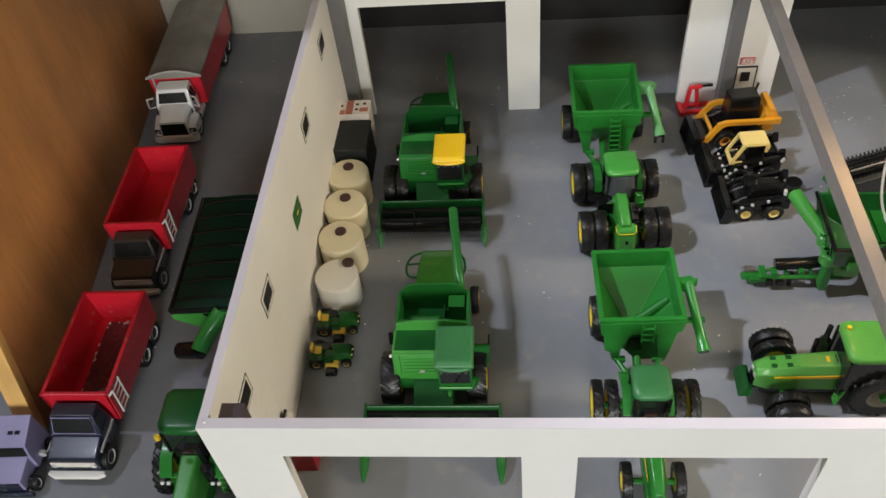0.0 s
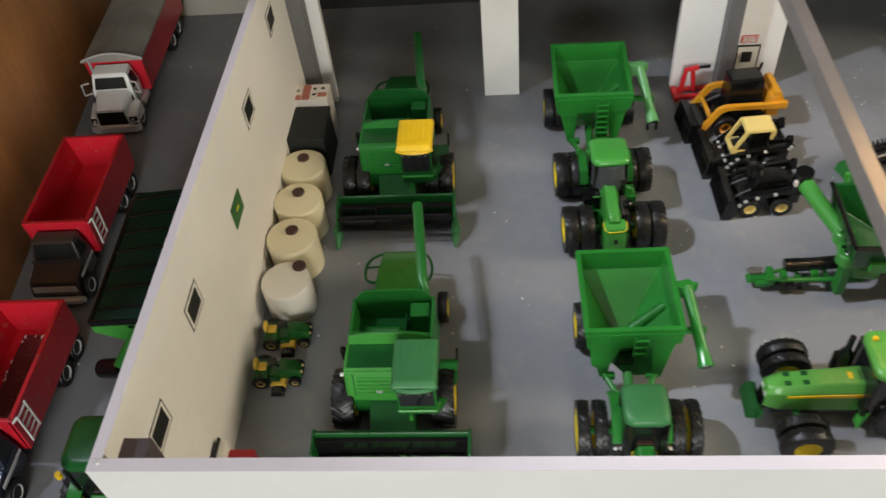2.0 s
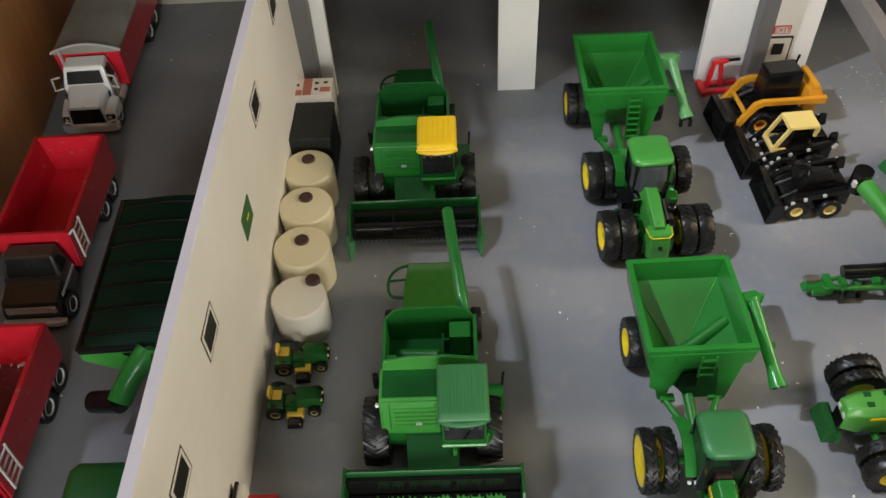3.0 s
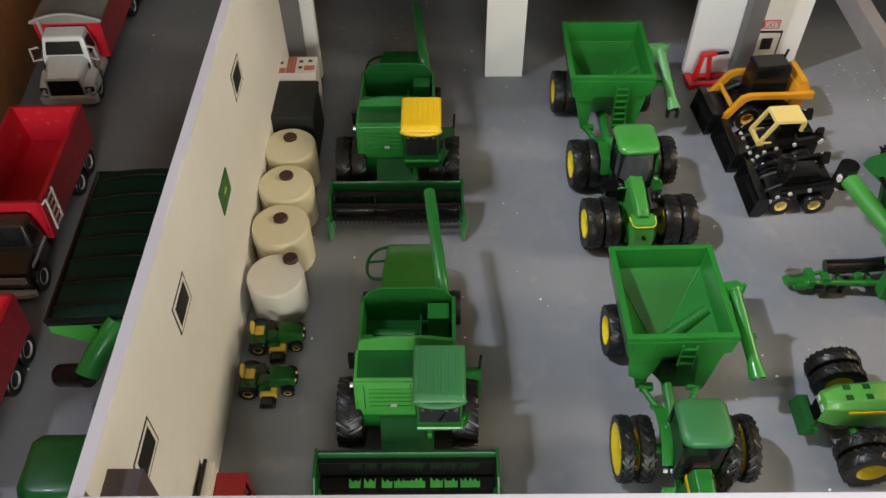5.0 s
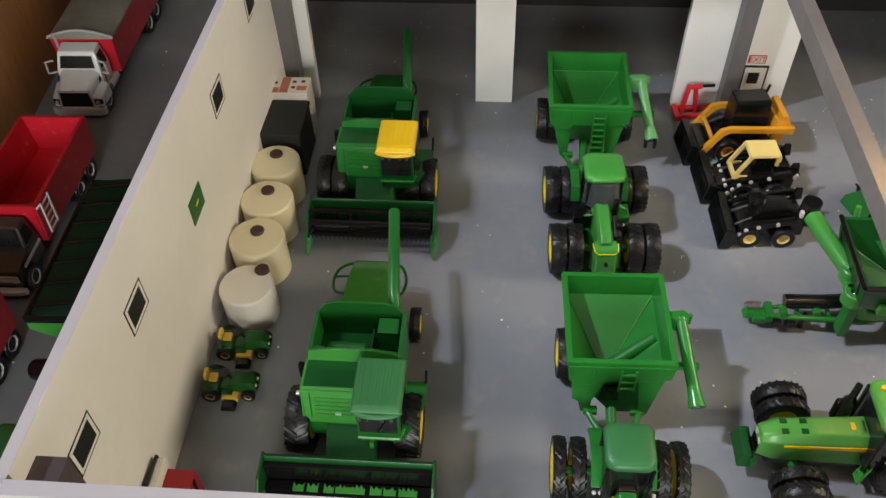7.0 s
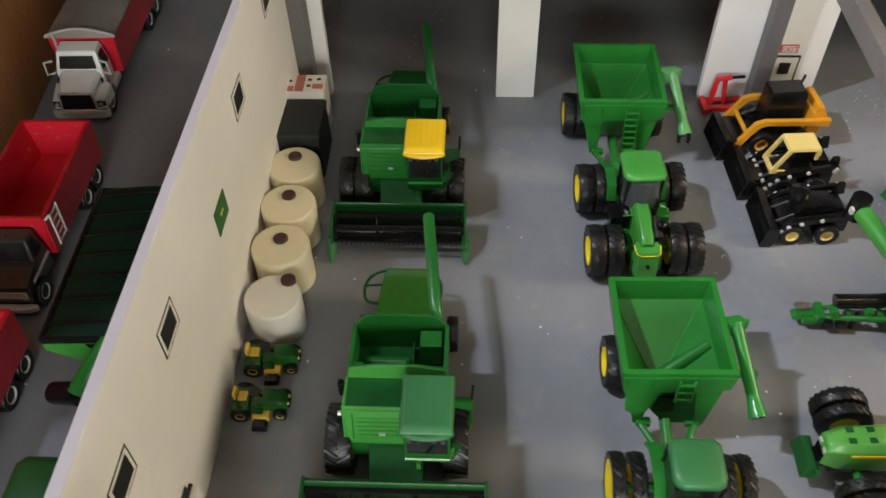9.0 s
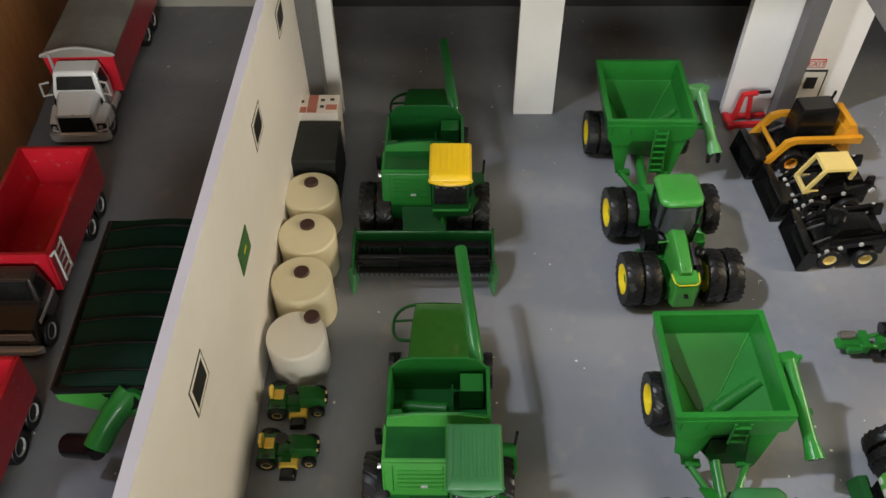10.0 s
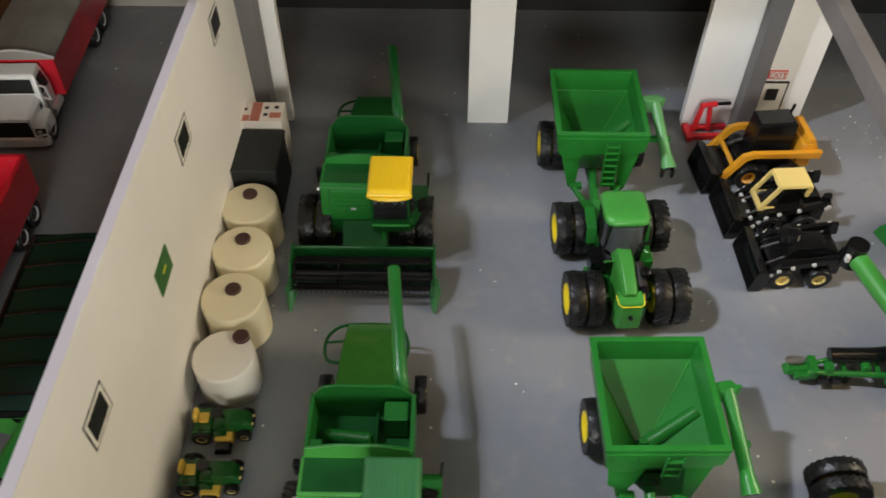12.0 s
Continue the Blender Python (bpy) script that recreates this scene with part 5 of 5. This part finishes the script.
for k in range(6):
    a = math.pi * k / 3
    b = B()
    for i in range(34):
        x = -5.65 + 0.34 * i + (0.17 if k % 2 else 0.0)
        p = Vector((x, 0.25 + 0.8 * math.cos(a), 1.8 + 0.8 * math.sin(a)))
        cyl(b, p, p + Vector((0, 0.36 * math.cos(a), 0.36 * math.sin(a))), 0.11, 0.06, 6)
    tagged(part("tine_bar", b, BROWN_METAL if k % 2 else BLACK, t), kind="stuff")

t = thing("tillage_implement", "dark brown toy implement behind the bright green tractor", "implement", 30.5, 32.4, 0)
part("frame", box(B(), -2.0, 2.6, -0.4, 0.4, 0.9, 1.4), BROWN_METAL, t, bev=0.05)
part("seed_box", box(B(), -0.4, 1.2, 0.0, 0.9, 1.4, 2.2, (0.1, -0.1, 0.1, -0.1)), BROWN_METAL, t, bev=0.08)
part("arm", box(B(), -0.2, 4.0, -1.2, -0.6, 0.8, 1.6), BROWN_METAL, t, bev=0.05)
for x in (-1.4, -0.2, 1.0, 2.2):
    part("shank", tube(B(), [(x, 0, 1.1), (x + 0.5, 0, 0.7), (x + 0.3, 0, 0.03)], 0.12, 6), BROWN_METAL, t)


# ---- trucks beside the shed ----
def dump_truck(x, y, rz, cab_mat, bumper_mat, label, worn, length):
    t = thing("dump_truck", label, "truck", x, y, rz, "red dump trucks")
    part("chassis", box(B(), -0.9, 0.9, -5.6, 6.2, 0.7, 1.2), BLACK, t, bev=0.05)
    # open bed
    w, y0, y1, zb, zt = 2.15, -2.4, length, 1.5, 4.4
    bed = part("bed", box(B(), -w + 0.1, w - 0.1, y0 + 0.1, y1 - 0.1, zb, zb + 0.25), RED, t, "open red dump bed", bev=0.05)
    for s in (-1, 1):
        pts = [(s * (w - 0.1), y0, zb), (s * (w - 0.1), y1, zb), (s * (w + 0.1), y1, zt), (s * (w + 0.1), y0, zt)]
        part("side_board", loft(B(), [pts, [(p[0] - s * 0.28, p[1], p[2]) for p in pts]]), RED, bed, bev=0.08)
    for word, yy, d in (("headboard", y0, 0.28), ("tailgate", y1, -0.28)):
        pts = [(-w + 0.12, yy, zb), (w - 0.12, yy, zb), (w + 0.08, yy, zt), (-w - 0.08, yy, zt)]
        part(word, loft(B(), [pts, [(p[0], p[1] + d, p[2]) for p in pts]]), RED, bed, bev=0.08)
    part("bed_floor", box(B(), -w * 0.55, w * 0.62, y0 + 1.0 if worn else y0 + 0.5, y1 - 0.7, zb + 0.25, zb + 0.3), BROWN_BED if worn else RED, bed)
    if worn:
        for k in range(16):
            cx, cy = (-w * 0.55 + random.uniform(-0.03, 0.12), random.uniform(y0 + 1.1, y1 - 0.8)) if k < 9 else (random.uniform(-w * 0.5, w * 0.3), y1 - 0.75 - random.uniform(0, 0.12))
            r = random.uniform(0.04, 0.11)
            chip = [(cx + r * random.uniform(0.5, 1.2) * math.cos(q * 1.05), cy + 1.8 * r * random.uniform(0.5, 1.2) * math.sin(q * 1.05)) for q in range(6)]
            part("paint_chip", prism(B(), chip, "z", zb + 0.3, zb + 0.312), CARTON, bed, "pale bare patch")
    b = B()
    for yy in (y0 + 0.25, y0 + 1.25):
        cyl(b, (w + 0.2, yy, zb + 0.6), (w + 0.34, yy, zt + 0.05), 0.07, n=6)
    for k in range(5):
        zz = zb + 0.75 + 0.5 * k
        cyl(b, (w + 0.22 + 0.02 * k, y0 + 0.25, zz), (w + 0.22 + 0.02 * k, y0 + 1.25, zz), 0.06, n=6)
    tube(b, [(w + 0.15, y0 - 0.05, zt - 0.1), (w + 0.34, y0 + 0.25, zt + 0.05)], 0.07, 6)
    part("bed_ladder", b, PIN, bed, "bright plated side ladder")
    # cab
    b = loft(B(), [[(-1.7, -2.6, 1.0), (1.7, -2.6, 1.0), (1.7, -2.6, 2.6), (-1.7, -2.6, 2.6)], [(-1.7, -4.2, 1.0), (1.7, -4.2, 1.0), (1.7, -4.2, 2.6), (-1.7, -4.2, 2.6)]])
    loft(b, [[(-1.65, -4.1, 2.55), (1.65, -4.1, 2.55), (1.65, -2.6, 2.55), (-1.65, -2.6, 2.55)], [(-1.4, -3.6, 3.85), (1.4, -3.6, 3.85), (1.4, -2.6, 3.85), (-1.4, -2.6, 3.85)]])
    cab = part("cab", b, cab_mat, t, bev=0.12)
    part("hood", loft(B(), [[(-1.6, -4.1, 0.9), (1.6, -4.1, 0.9), (1.6, -4.1, 2.45), (-1.6, -4.1, 2.5)], [(-1.65, -5.7, 0.9), (1.65, -5.7, 0.9), (1.6, -5.6, 2.15), (-1.6, -5.6, 2.15)]]), cab_mat, cab, bev=0.16)
    part("windscreen", panel(B(), [(-1.35, -4.07, 2.75), (1.35, -4.07, 2.75), (1.2, -3.68, 3.75), (-1.2, -3.68, 3.75)], 0.05), GLASS_DARK, cab, "dark windscreen")
    part("windscreen_frame", tube(B(), [(-1.4, -4.12, 2.68), (1.4, -4.12, 2.68), (1.25, -3.68, 3.8), (-1.25, -3.68, 3.8), (-1.4, -4.12, 2.68)], 0.035, 6), LAVENDER if bumper_mat is SIGN_WHITE else cab_mat, cab)
    for s in (-1, 1):
        part("side_window", panel(B(), [(s * 1.64, -3.9, 2.75), (s * 1.64, -2.9, 2.75), (s * 1.46, -2.9, 3.6), (s * 1.46, -3.6, 3.6)], 0.05), GLASS_DARK, cab)
        part("door_strip", box(B(), min(s * 1.7, s * 1.76), max(s * 1.7, s * 1.76), -5.0, -2.7, 1.9, 2.1), CHROME, cab)
        part("headlight", cyl(B(), (s * 1.25, -5.6, 1.55), (s * 1.25, -5.76, 1.55), 0.2, n=12), CHROME, cab)
    part("grille", box(B(), -1.45, 1.45, -5.72, -5.64, 1.35, 1.85), CARTON if bumper_mat is SIGN_WHITE else CHROME, cab, "pale grille", bev=0.04)
    part("bumper", prism(B(), [(-1.8, -5.75), (-1.85, -6.0), (-1.4, -6.2), (1.4, -6.2), (1.85, -6.0), (1.8, -5.75)], "z", 0.65, 1.0), bumper_mat, t, "front bumper", bev=0.08)
    for s in (-1, 1):
        wheel(t, s * 1.6, -4.7, 0.85, 0.6, s, 0.55, "rib", CHROME)
        for yy in (3.0, 4.9):
            wheel(t, s * 1.55, yy, 0.85, 0.9, s, 0.55, "rib", CHROME)
    return t


dump_truck(-23.9, 46.9, 1, DARK_CAB, CHROME, "red toy dump truck with a dark brown cab", False, 6.3)
dump_truck(-23.2, 32.3, 0, NAVY_CAB, SIGN_WHITE, "red toy dump truck with a navy cab and white bumper", True, 5.9)

t = thing("grain_truck", "white-cabbed toy grain truck with a red box and grey tarp", "truck", -25.45, 64.7, 2)
t.scale = (1.06, 1.06, 1.08)
part("chassis", box(B(), -0.9, 0.9, -5.4, 8.6, 0.7, 1.2), BLACK, t, bev=0.05)
bx = part("box", box(B(), -2.1, 2.1, -2.4, 8.8, 1.4, 4.1, (-0.1, 0.1, -0.1, 0.1)), RED, t, "glossy red grain box", bev=0.08)
prof = [(-2.25, 4.08), (-2.25, 4.25), (-1.9, 4.42), (-0.25, 4.78), (0.1, 4.8), (1.85, 4.5), (2.25, 4.25), (2.25, 4.08)]
part("tarp", prism(B(), prof, "y", -2.5, 8.9), TARP, t, "grey canvas tarp", bev=0.04)
part("tarp_bow", tube(B(), [(-2.3, -2.55, 4.2)] + [(-2.25 + 4.5 * i / 10, -2.55, 4.32 + 0.5 * math.sin(math.pi * i / 10)) for i in range(11)] + [(2.3, -2.55, 4.2)], 0.09, 6), CHROME, t)
b = loft(B(), [[(-1.5, -4.3, 1.1), (1.5, -4.3, 1.1), (1.5, -2.6, 1.1), (-1.5, -2.6, 1.1)], [(-1.55, -4.3, 2.7), (1.55, -4.3, 2.7), (1.55, -2.6, 2.7), (-1.55, -2.6, 2.7)],
               [(-1.3, -3.8, 3.95), (1.3, -3.8, 3.95), (1.3, -2.7, 4.05), (-1.3, -2.7, 4.05)]])
cab = part("cab", b, WHITE_CAB, t, "white cab", bev=0.14)
part("hood", loft(B(), [[(-1.42, -4.15, 1.0), (1.42, -4.15, 1.0), (1.4, -4.15, 2.6), (1.1, -4.2, 2.85), (-1.1, -4.2, 2.85), (-1.4, -4.15, 2.6)],
                        [(-1.3, -5.2, 1.0), (1.3, -5.2, 1.0), (1.22, -5.2, 2.3), (0.98, -5.2, 2.62), (-0.98, -5.2, 2.62), (-1.22, -5.2, 2.3)],
                        [(-1.2, -6.0, 1.0), (1.2, -6.0, 1.0), (1.12, -5.92, 2.0), (0.95, -5.88, 2.3), (-0.95, -5.88, 2.3), (-1.12, -5.92, 2.0)]]), WHITE_CAB, cab, bev=0.07)
part("hood_emblem", cyl(B(), (0, -5.95, 2.28), (0, -6.03, 2.3), 0.08, n=8), CHROME, cab)
part("windscreen", panel(B(), [(-1.2, -4.28, 2.95), (1.2, -4.28, 2.95), (1.08, -3.95, 3.7), (-1.08, -3.95, 3.7)], 0.05), GLASS_DARK, cab, "dark windscreen")
part("grille", panel(B(), [(-1.1, -6.05, 1.05), (1.1, -6.05, 1.05), (1.0, -5.93, 2.15), (-1.0, -5.93, 2.15)], 0.06), BLACK, cab, "dark mesh grille")
part("grille_frame", tube(B(), [(-1.15, -6.08, 1.0), (1.15, -6.08, 1.0), (1.05, -5.96, 2.2), (-1.05, -5.96, 2.2), (-1.15, -6.08, 1.0)], 0.09, 6), CHROME, cab)
for s in (-1, 1):
    part("fender", loft(B(), [[(s * 1.1, -6.0, 0.9), (s * 1.75, -5.8, 0.9), (s * 1.75, -5.8, 1.6), (s * 1.1, -6.0, 1.7)], [(s * 1.2, -4.3, 0.9), (s * 1.85, -4.3, 0.9), (s * 1.85, -4.4, 1.9), (s * 1.2, -4.3, 2.2)]]), WHITE_CAB, cab, bev=0.12)
    lens = part("headlight", loft(B(), [[(s * 1.22, -6.04, 1.15), (s * 1.72, -5.86, 1.15), (s * 1.72, -5.84, 1.5), (s * 1.22, -6.02, 1.6)], [(s * 1.25, -5.4, 1.2), (s * 1.79, -5.3, 1.2), (s * 1.79, -5.3, 1.62), (s * 1.25, -5.4, 1.75)]]), GLASS_DARK, cab, "dark glossy headlight", bev=0.04)
    part("lamp_ring", cyl(B(), (s * 1.42, -6.03, 1.36), (s * 1.42, -5.9, 1.36), 0.13, n=10), CHROME, lens)
    part("door_seam", box(B(), s * 1.56 - 0.02, s * 1.56 + 0.02, -3.98, -3.94, 1.3, 2.7), GLASS_DARK, cab)
    part("hood_vent", panel(B(), [(s * 1.41, -4.75, 2.1), (s * 1.41, -4.45, 2.1), (s * 1.42, -4.45, 2.45), (s * 1.42, -4.65, 2.45)], 0.04 * s), BLACK, cab)
    part("side_window", panel(B(), [(s * 1.56, -4.1, 2.8), (s * 1.56, -3.0, 2.8), (s * 1.36, -3.0, 3.7), (s * 1.36, -3.75, 3.7)], 0.05), GLASS_DARK, cab)
    part("mirror", tube(B(), [(s * 1.55, -4.2, 3.5), (s * 2.05, -4.4, 3.5), (s * 2.1, -4.4, 2.6), (s * 1.6, -4.2, 2.6)], 0.08, 6), CHROME, cab, "chrome mirror bracket")
    part("fuel_tank", cyl(B(), (s * 1.3, -3.6, 1.0), (s * 1.3, -2.2, 1.0), 0.42, n=14), CHROME, t)
    wheel(t, s * 1.5, -4.9, 0.85, 0.55, s, 0.55, "rib", CHROME)
    for yy in (4.9, 6.8):
        wheel(t, s * 1.55, yy, 0.85, 0.95, s, 0.55, "rib", CHROME)
part("bumper", prism(B(), [(-1.85, -5.7), (-1.9, -6.05), (-1.5, -6.28), (1.5, -6.28), (1.9, -6.05), (1.85, -5.7), (1.7, -5.7), (1.65, -5.95), (-1.65, -5.95), (-1.7, -5.7)], "z", 0.45, 0.95), CHROME, t, "chrome bumper", bev=0.06)
part("exhaust_stack", tube(B(), [(-1.75, -2.55, 1.2), (-1.75, -2.55, 4.3), (-1.72, -2.7, 4.6)], 0.11, 8), CHROME, t, "chrome exhaust stack")

# ---- covered wagon beside the shed ----
t = thing("covered_grain_cart", "green toy grain cart under a dark green rolled tarp", "grain cart", -15.5, 41.3, 1.5)
part("body", loft(B(), [[(-1.6, -3.0, 1.4), (1.6, -3.0, 1.4), (1.6, 3.6, 1.4), (-1.6, 3.6, 1.4)], [(-2.9, -5.1, 4.4), (2.9, -5.1, 4.4), (2.9, 5.1, 4.4), (-2.9, 5.1, 4.4)],
                        [(-2.95, -5.15, 4.8), (2.95, -5.15, 4.8), (2.95, 5.15, 4.8), (-2.95, 5.15, 4.8)]]), GREEN_LIGHT, t, bev=0.05)
arch = lambda k: [(-3.1, 4.7)] + [(-3.05 + 6.1 * i / 12, 4.85 + k * math.sin(math.pi * i / 12)) for i in range(13)] + [(3.1, 4.7)]
part("tarp", prism(B(), arch(0.32), "y", -5.1, 5.2), GREEN_DARK, t, "dark green tarp", bev=0.03)
for k in range(7):
    y = -4.4 + 1.5 * k
    part("tarp_bow", tube(B(), [(u, y, v + 0.01) for u, v in arch(0.36)[1:-1]], 0.07, 6), BLACK, t)
part("tarp_frame", tube(B(), [(-3.1, -5.15, 4.75), (-3.1, 5.25, 4.75), (3.1, 5.25, 4.75), (3.1, -5.15, 4.75), (-3.1, -5.15, 4.75)], 0.22, 8), BLACK, t)
part("front_plate", prism(B(), [(-3.1, 4.75), (1.6, 4.75), (1.2, 2.3), (-0.6, 2.6), (-3.1, 4.1)], "y", -5.3, -5.15), GREEN_LIGHT, t, "bright green front plate")
part("vent_panel", panel(B(), [(-1.0, -5.32, 4.6), (-0.3, -5.32, 4.6), (0.0, -5.32, 3.1), (-0.6, -5.32, 3.4)], 0.1), BLACK, t, "perforated black vent")
for i in range(2):
    for k in range(4):
        part("vent_hole", box(B(), -0.86 + 0.28 * i + 0.1 * k, -0.72 + 0.28 * i + 0.1 * k, -5.46, -5.42, 4.3 - 0.32 * k, 4.48 - 0.32 * k), GREEN_LIGHT, t)
hub = part("auger_hub", cyl(B(), (0.45, -5.75, 4.55), (0.45, -5.2, 4.3), 0.55, n=16), GREEN, t)
part("hub_ring", cyl(B(), (0.45, -5.8, 4.58), (0.45, -5.7, 4.52), 0.36, n=14), BLACK, hub)
a = part("auger_arm", tube(B(), curve([(0.3, -5.2, 4.6), (-0.1, -5.7, 4.3), (-0.8, -6.5, 3.6), (-1.2, -7.2, 3.1)], 4), 0.6, 12), GREEN, t)
part("spout", cyl(B(), (-1.2, -7.1, 3.0), (-2.9, -6.6, 2.3), 0.62, 0.58, 14), BLACK, a, "black rubber spout")
part("tongue", tube(B(), [(0, -3.0, 1.4), (0, -8.2, 0.9)], 0.25, 8), GREEN, t)
for s in (-1, 1):
    wheel(t, s * 2.3, 0.6, 1.5, 1.0, s)

# ---- lavender truck at the end of the panel ----
t = thing("lavender_truck", "pale lavender toy semi truck beside the wooden panel", "truck", -27.05, 27.75, 2)
t.scale = (0.88, 0.58, 0.82)
part("chassis", box(B(), -0.9, 0.9, -4.2, 2.4, 0.6, 1.1), NAVY_CAB, t, bev=0.05)
cab = part("cab", loft(B(), [[(-1.35, -1.6, 1.0), (1.35, -1.6, 1.0), (1.35, 2.2, 1.0), (-1.35, 2.2, 1.0)], [(-1.35, -1.6, 2.7), (1.35, -1.6, 2.7), (1.35, 2.2, 2.7), (-1.35, 2.2, 2.7)],
                             [(-1.2, -1.1, 3.6), (1.2, -1.1, 3.6), (1.2, 2.2, 4.3), (-1.2, 2.2, 4.3)]]), LAVENDER, t, bev=0.12)
part("windscreen", panel(B(), [(-1.2, -1.62, 2.75), (1.2, -1.62, 2.75), (1.05, -1.18, 3.5), (-1.05, -1.18, 3.5)], 0.05), GLASS_DARK, cab)
part("hood", loft(B(), [[(-1.1, -1.5, 1.0), (1.1, -1.5, 1.0), (1.1, -1.5, 2.6), (-1.1, -1.5, 2.6)], [(-1.0, -4.3, 1.0), (1.0, -4.3, 1.0), (0.95, -4.2, 2.1), (-0.95, -4.2, 2.1)]]), LAVENDER, cab, bev=0.14)
part("grille", box(B(), -0.8, 0.8, -4.4, -4.3, 1.0, 2.0), NAVY_CAB, cab)
part("bumper", box(B(), -1.5, 1.5, -4.75, -4.4, 0.5, 1.0), NAVY_CAB, t, bev=0.06)
for k in range(2):
    part("roof_letter_bar", box(B(), -0.2 + 0.5 * k, 0.15 + 0.5 * k, 0.1, 0.5, 3.88, 3.97), NAVY_CAB, cab)
for s in (-1, 1):
    part("air_horn", cyl(B(), (s * 1.55, -0.6, 1.6), (s * 1.55, -0.2, 1.6), 0.3, n=12), CHROME, cab)
    wheel(t, s * 1.35, -3.3, 0.8, 0.5, s, 0.55, "rib", CHROME)
    for yy in (1.2,):
        wheel(t, s * 1.35, yy, 0.8, 0.9, s, 0.55, "rib", CHROME)

# ---- string of fairy lights ----
def glow(name, colour, strength):
    m = bpy.data.materials.new(name)
    m.use_nodes = True
    n = m.node_tree.nodes["Principled BSDF"].inputs
    n["Base Color"].default_value, n["Emission Color"].default_value, n["Emission Strength"].default_value = (*colour, 1), (*colour, 1), strength
    return m


GLOW = glow("warm_bulb_core", (1.0, 0.58, 0.16), 24.0)
GLOW_RIM = glow("amber_bulb_plastic", (1.0, 0.42, 0.04), 0.9)
STRING = [(-14.0, 68.0, 24.6), (-5.6, 69.5, 24.4), (-2.0, 62.0, 24.6), (1.0, 57.6, 24.4), (9.0, 56.6, 24.3), (18.0, 56.0, 24.6), (25.0, 55.2, 23.5), (28.6, 55.6, 20.0), (28.2, 54.0, 16.6), (27.2, 48.0, 17.0), (26.2, 42.6, 17.0), (24.4, 38.4, 17.0), (22.5, 34.4, 17.0), (21.8, 31.6, 17.0), (22.2, 28.3, 17.0), (23.5, 26.5, 17.0), (24.2, 25.5, 16.6), (26.4, 24.5, 15.5), (33.0, 24.0, 15.0), (42, 26, 16)]
t = thing("fairy_lights", "string of warm fairy lights on a silver wire", "string lights", 0, 0)
part("wire", tube(B(), curve(STRING, 5), 0.06, 6), WIRE, t)
for p, q in (((24.55, 38.9, 17.0), (24.1, 37.85, 17.0)), ((23.2, 26.9, 17.05), (23.65, 26.2, 17.0)),
             ((-6.0, 69.5, 24.4), (-5.0, 68.9, 24.4)), ((0.2, 58.6, 24.4), (0.9, 57.7, 24.4)), ((8.5, 56.65, 24.3), (9.6, 56.55, 24.3))):
    p, q = Vector(p), Vector(q)
    way = (q - p).normalized()
    across = way.orthogonal().normalized()
    over = way.cross(across)
    b = loft(B(), [[p + (q - p) * u + r * (across * math.cos(k * 0.628) + over * math.sin(k * 0.628)) for k in range(10)]
                   for u, r in ((0.12, 0.08), (0.25, 0.14), (0.5, 0.18), (0.75, 0.14), (0.88, 0.06))])
    bulb = part("bulb", b, GLOW, t, "glowing warm bulb")
    for u, v in ((0.0, 0.2), (0.8, 1.0)):
        part("bulb_collar", cyl(B(), p + (q - p) * u, p + (q - p) * v, 0.13, 0.17, 10), GLOW_RIM, bulb)

# ---- lint and paint flecks on the floor ----
b = B()
for i in range(150):
    x, y = random.uniform(-22, 40), random.uniform(24, 74)
    r, a = random.choice((0.03, 0.05, 0.05, 0.08)), random.uniform(0, 6.3)
    pts = [(x + r * random.uniform(0.5, 1.3) * math.cos(a + k * 1.26), y + r * random.uniform(0.5, 1.3) * math.sin(a + k * 1.26)) for k in range(5)]
    prism(b, pts, "z", 0.004, 0.035)
for i in range(24):
    x, y = random.gauss(31.0, 2.6), random.gauss(60.0, 2.2)
    r, a = random.choice((0.03, 0.04, 0.06)), random.uniform(0, 6.3)
    prism(b, [(x + r * random.uniform(0.5, 1.3) * math.cos(a + k * 1.26), y + r * random.uniform(0.5, 1.3) * math.sin(a + k * 1.26)) for k in range(5)], "z", 0.004, 0.035)
for i in range(7):
    x, y, a = random.uniform(5, 38), random.uniform(26, 66), random.uniform(0, 6.3)
    tube(b, curve([(x, y, 0.04), (x + 0.2 * math.cos(a), y + 0.2 * math.sin(a), 0.05), (x + 0.35 * math.cos(a + 0.8), y + 0.35 * math.sin(a + 0.8), 0.04)], 3), 0.025, 5)
flecks = new("lint_flecks", mesh(b, "lint_flecks", SIGN_WHITE))
tagged(flecks, "scattered white lint and paint flecks on the board", "debris", kind="stuff")

for k, p in enumerate(((24.3, 38.3, 16.7), (23.45, 26.5, 16.7))):
    lamp("fairy_bulb", "POINT", p, (0.13, 0.05)[k], (1.0, 0.62, 0.25), 0.003)
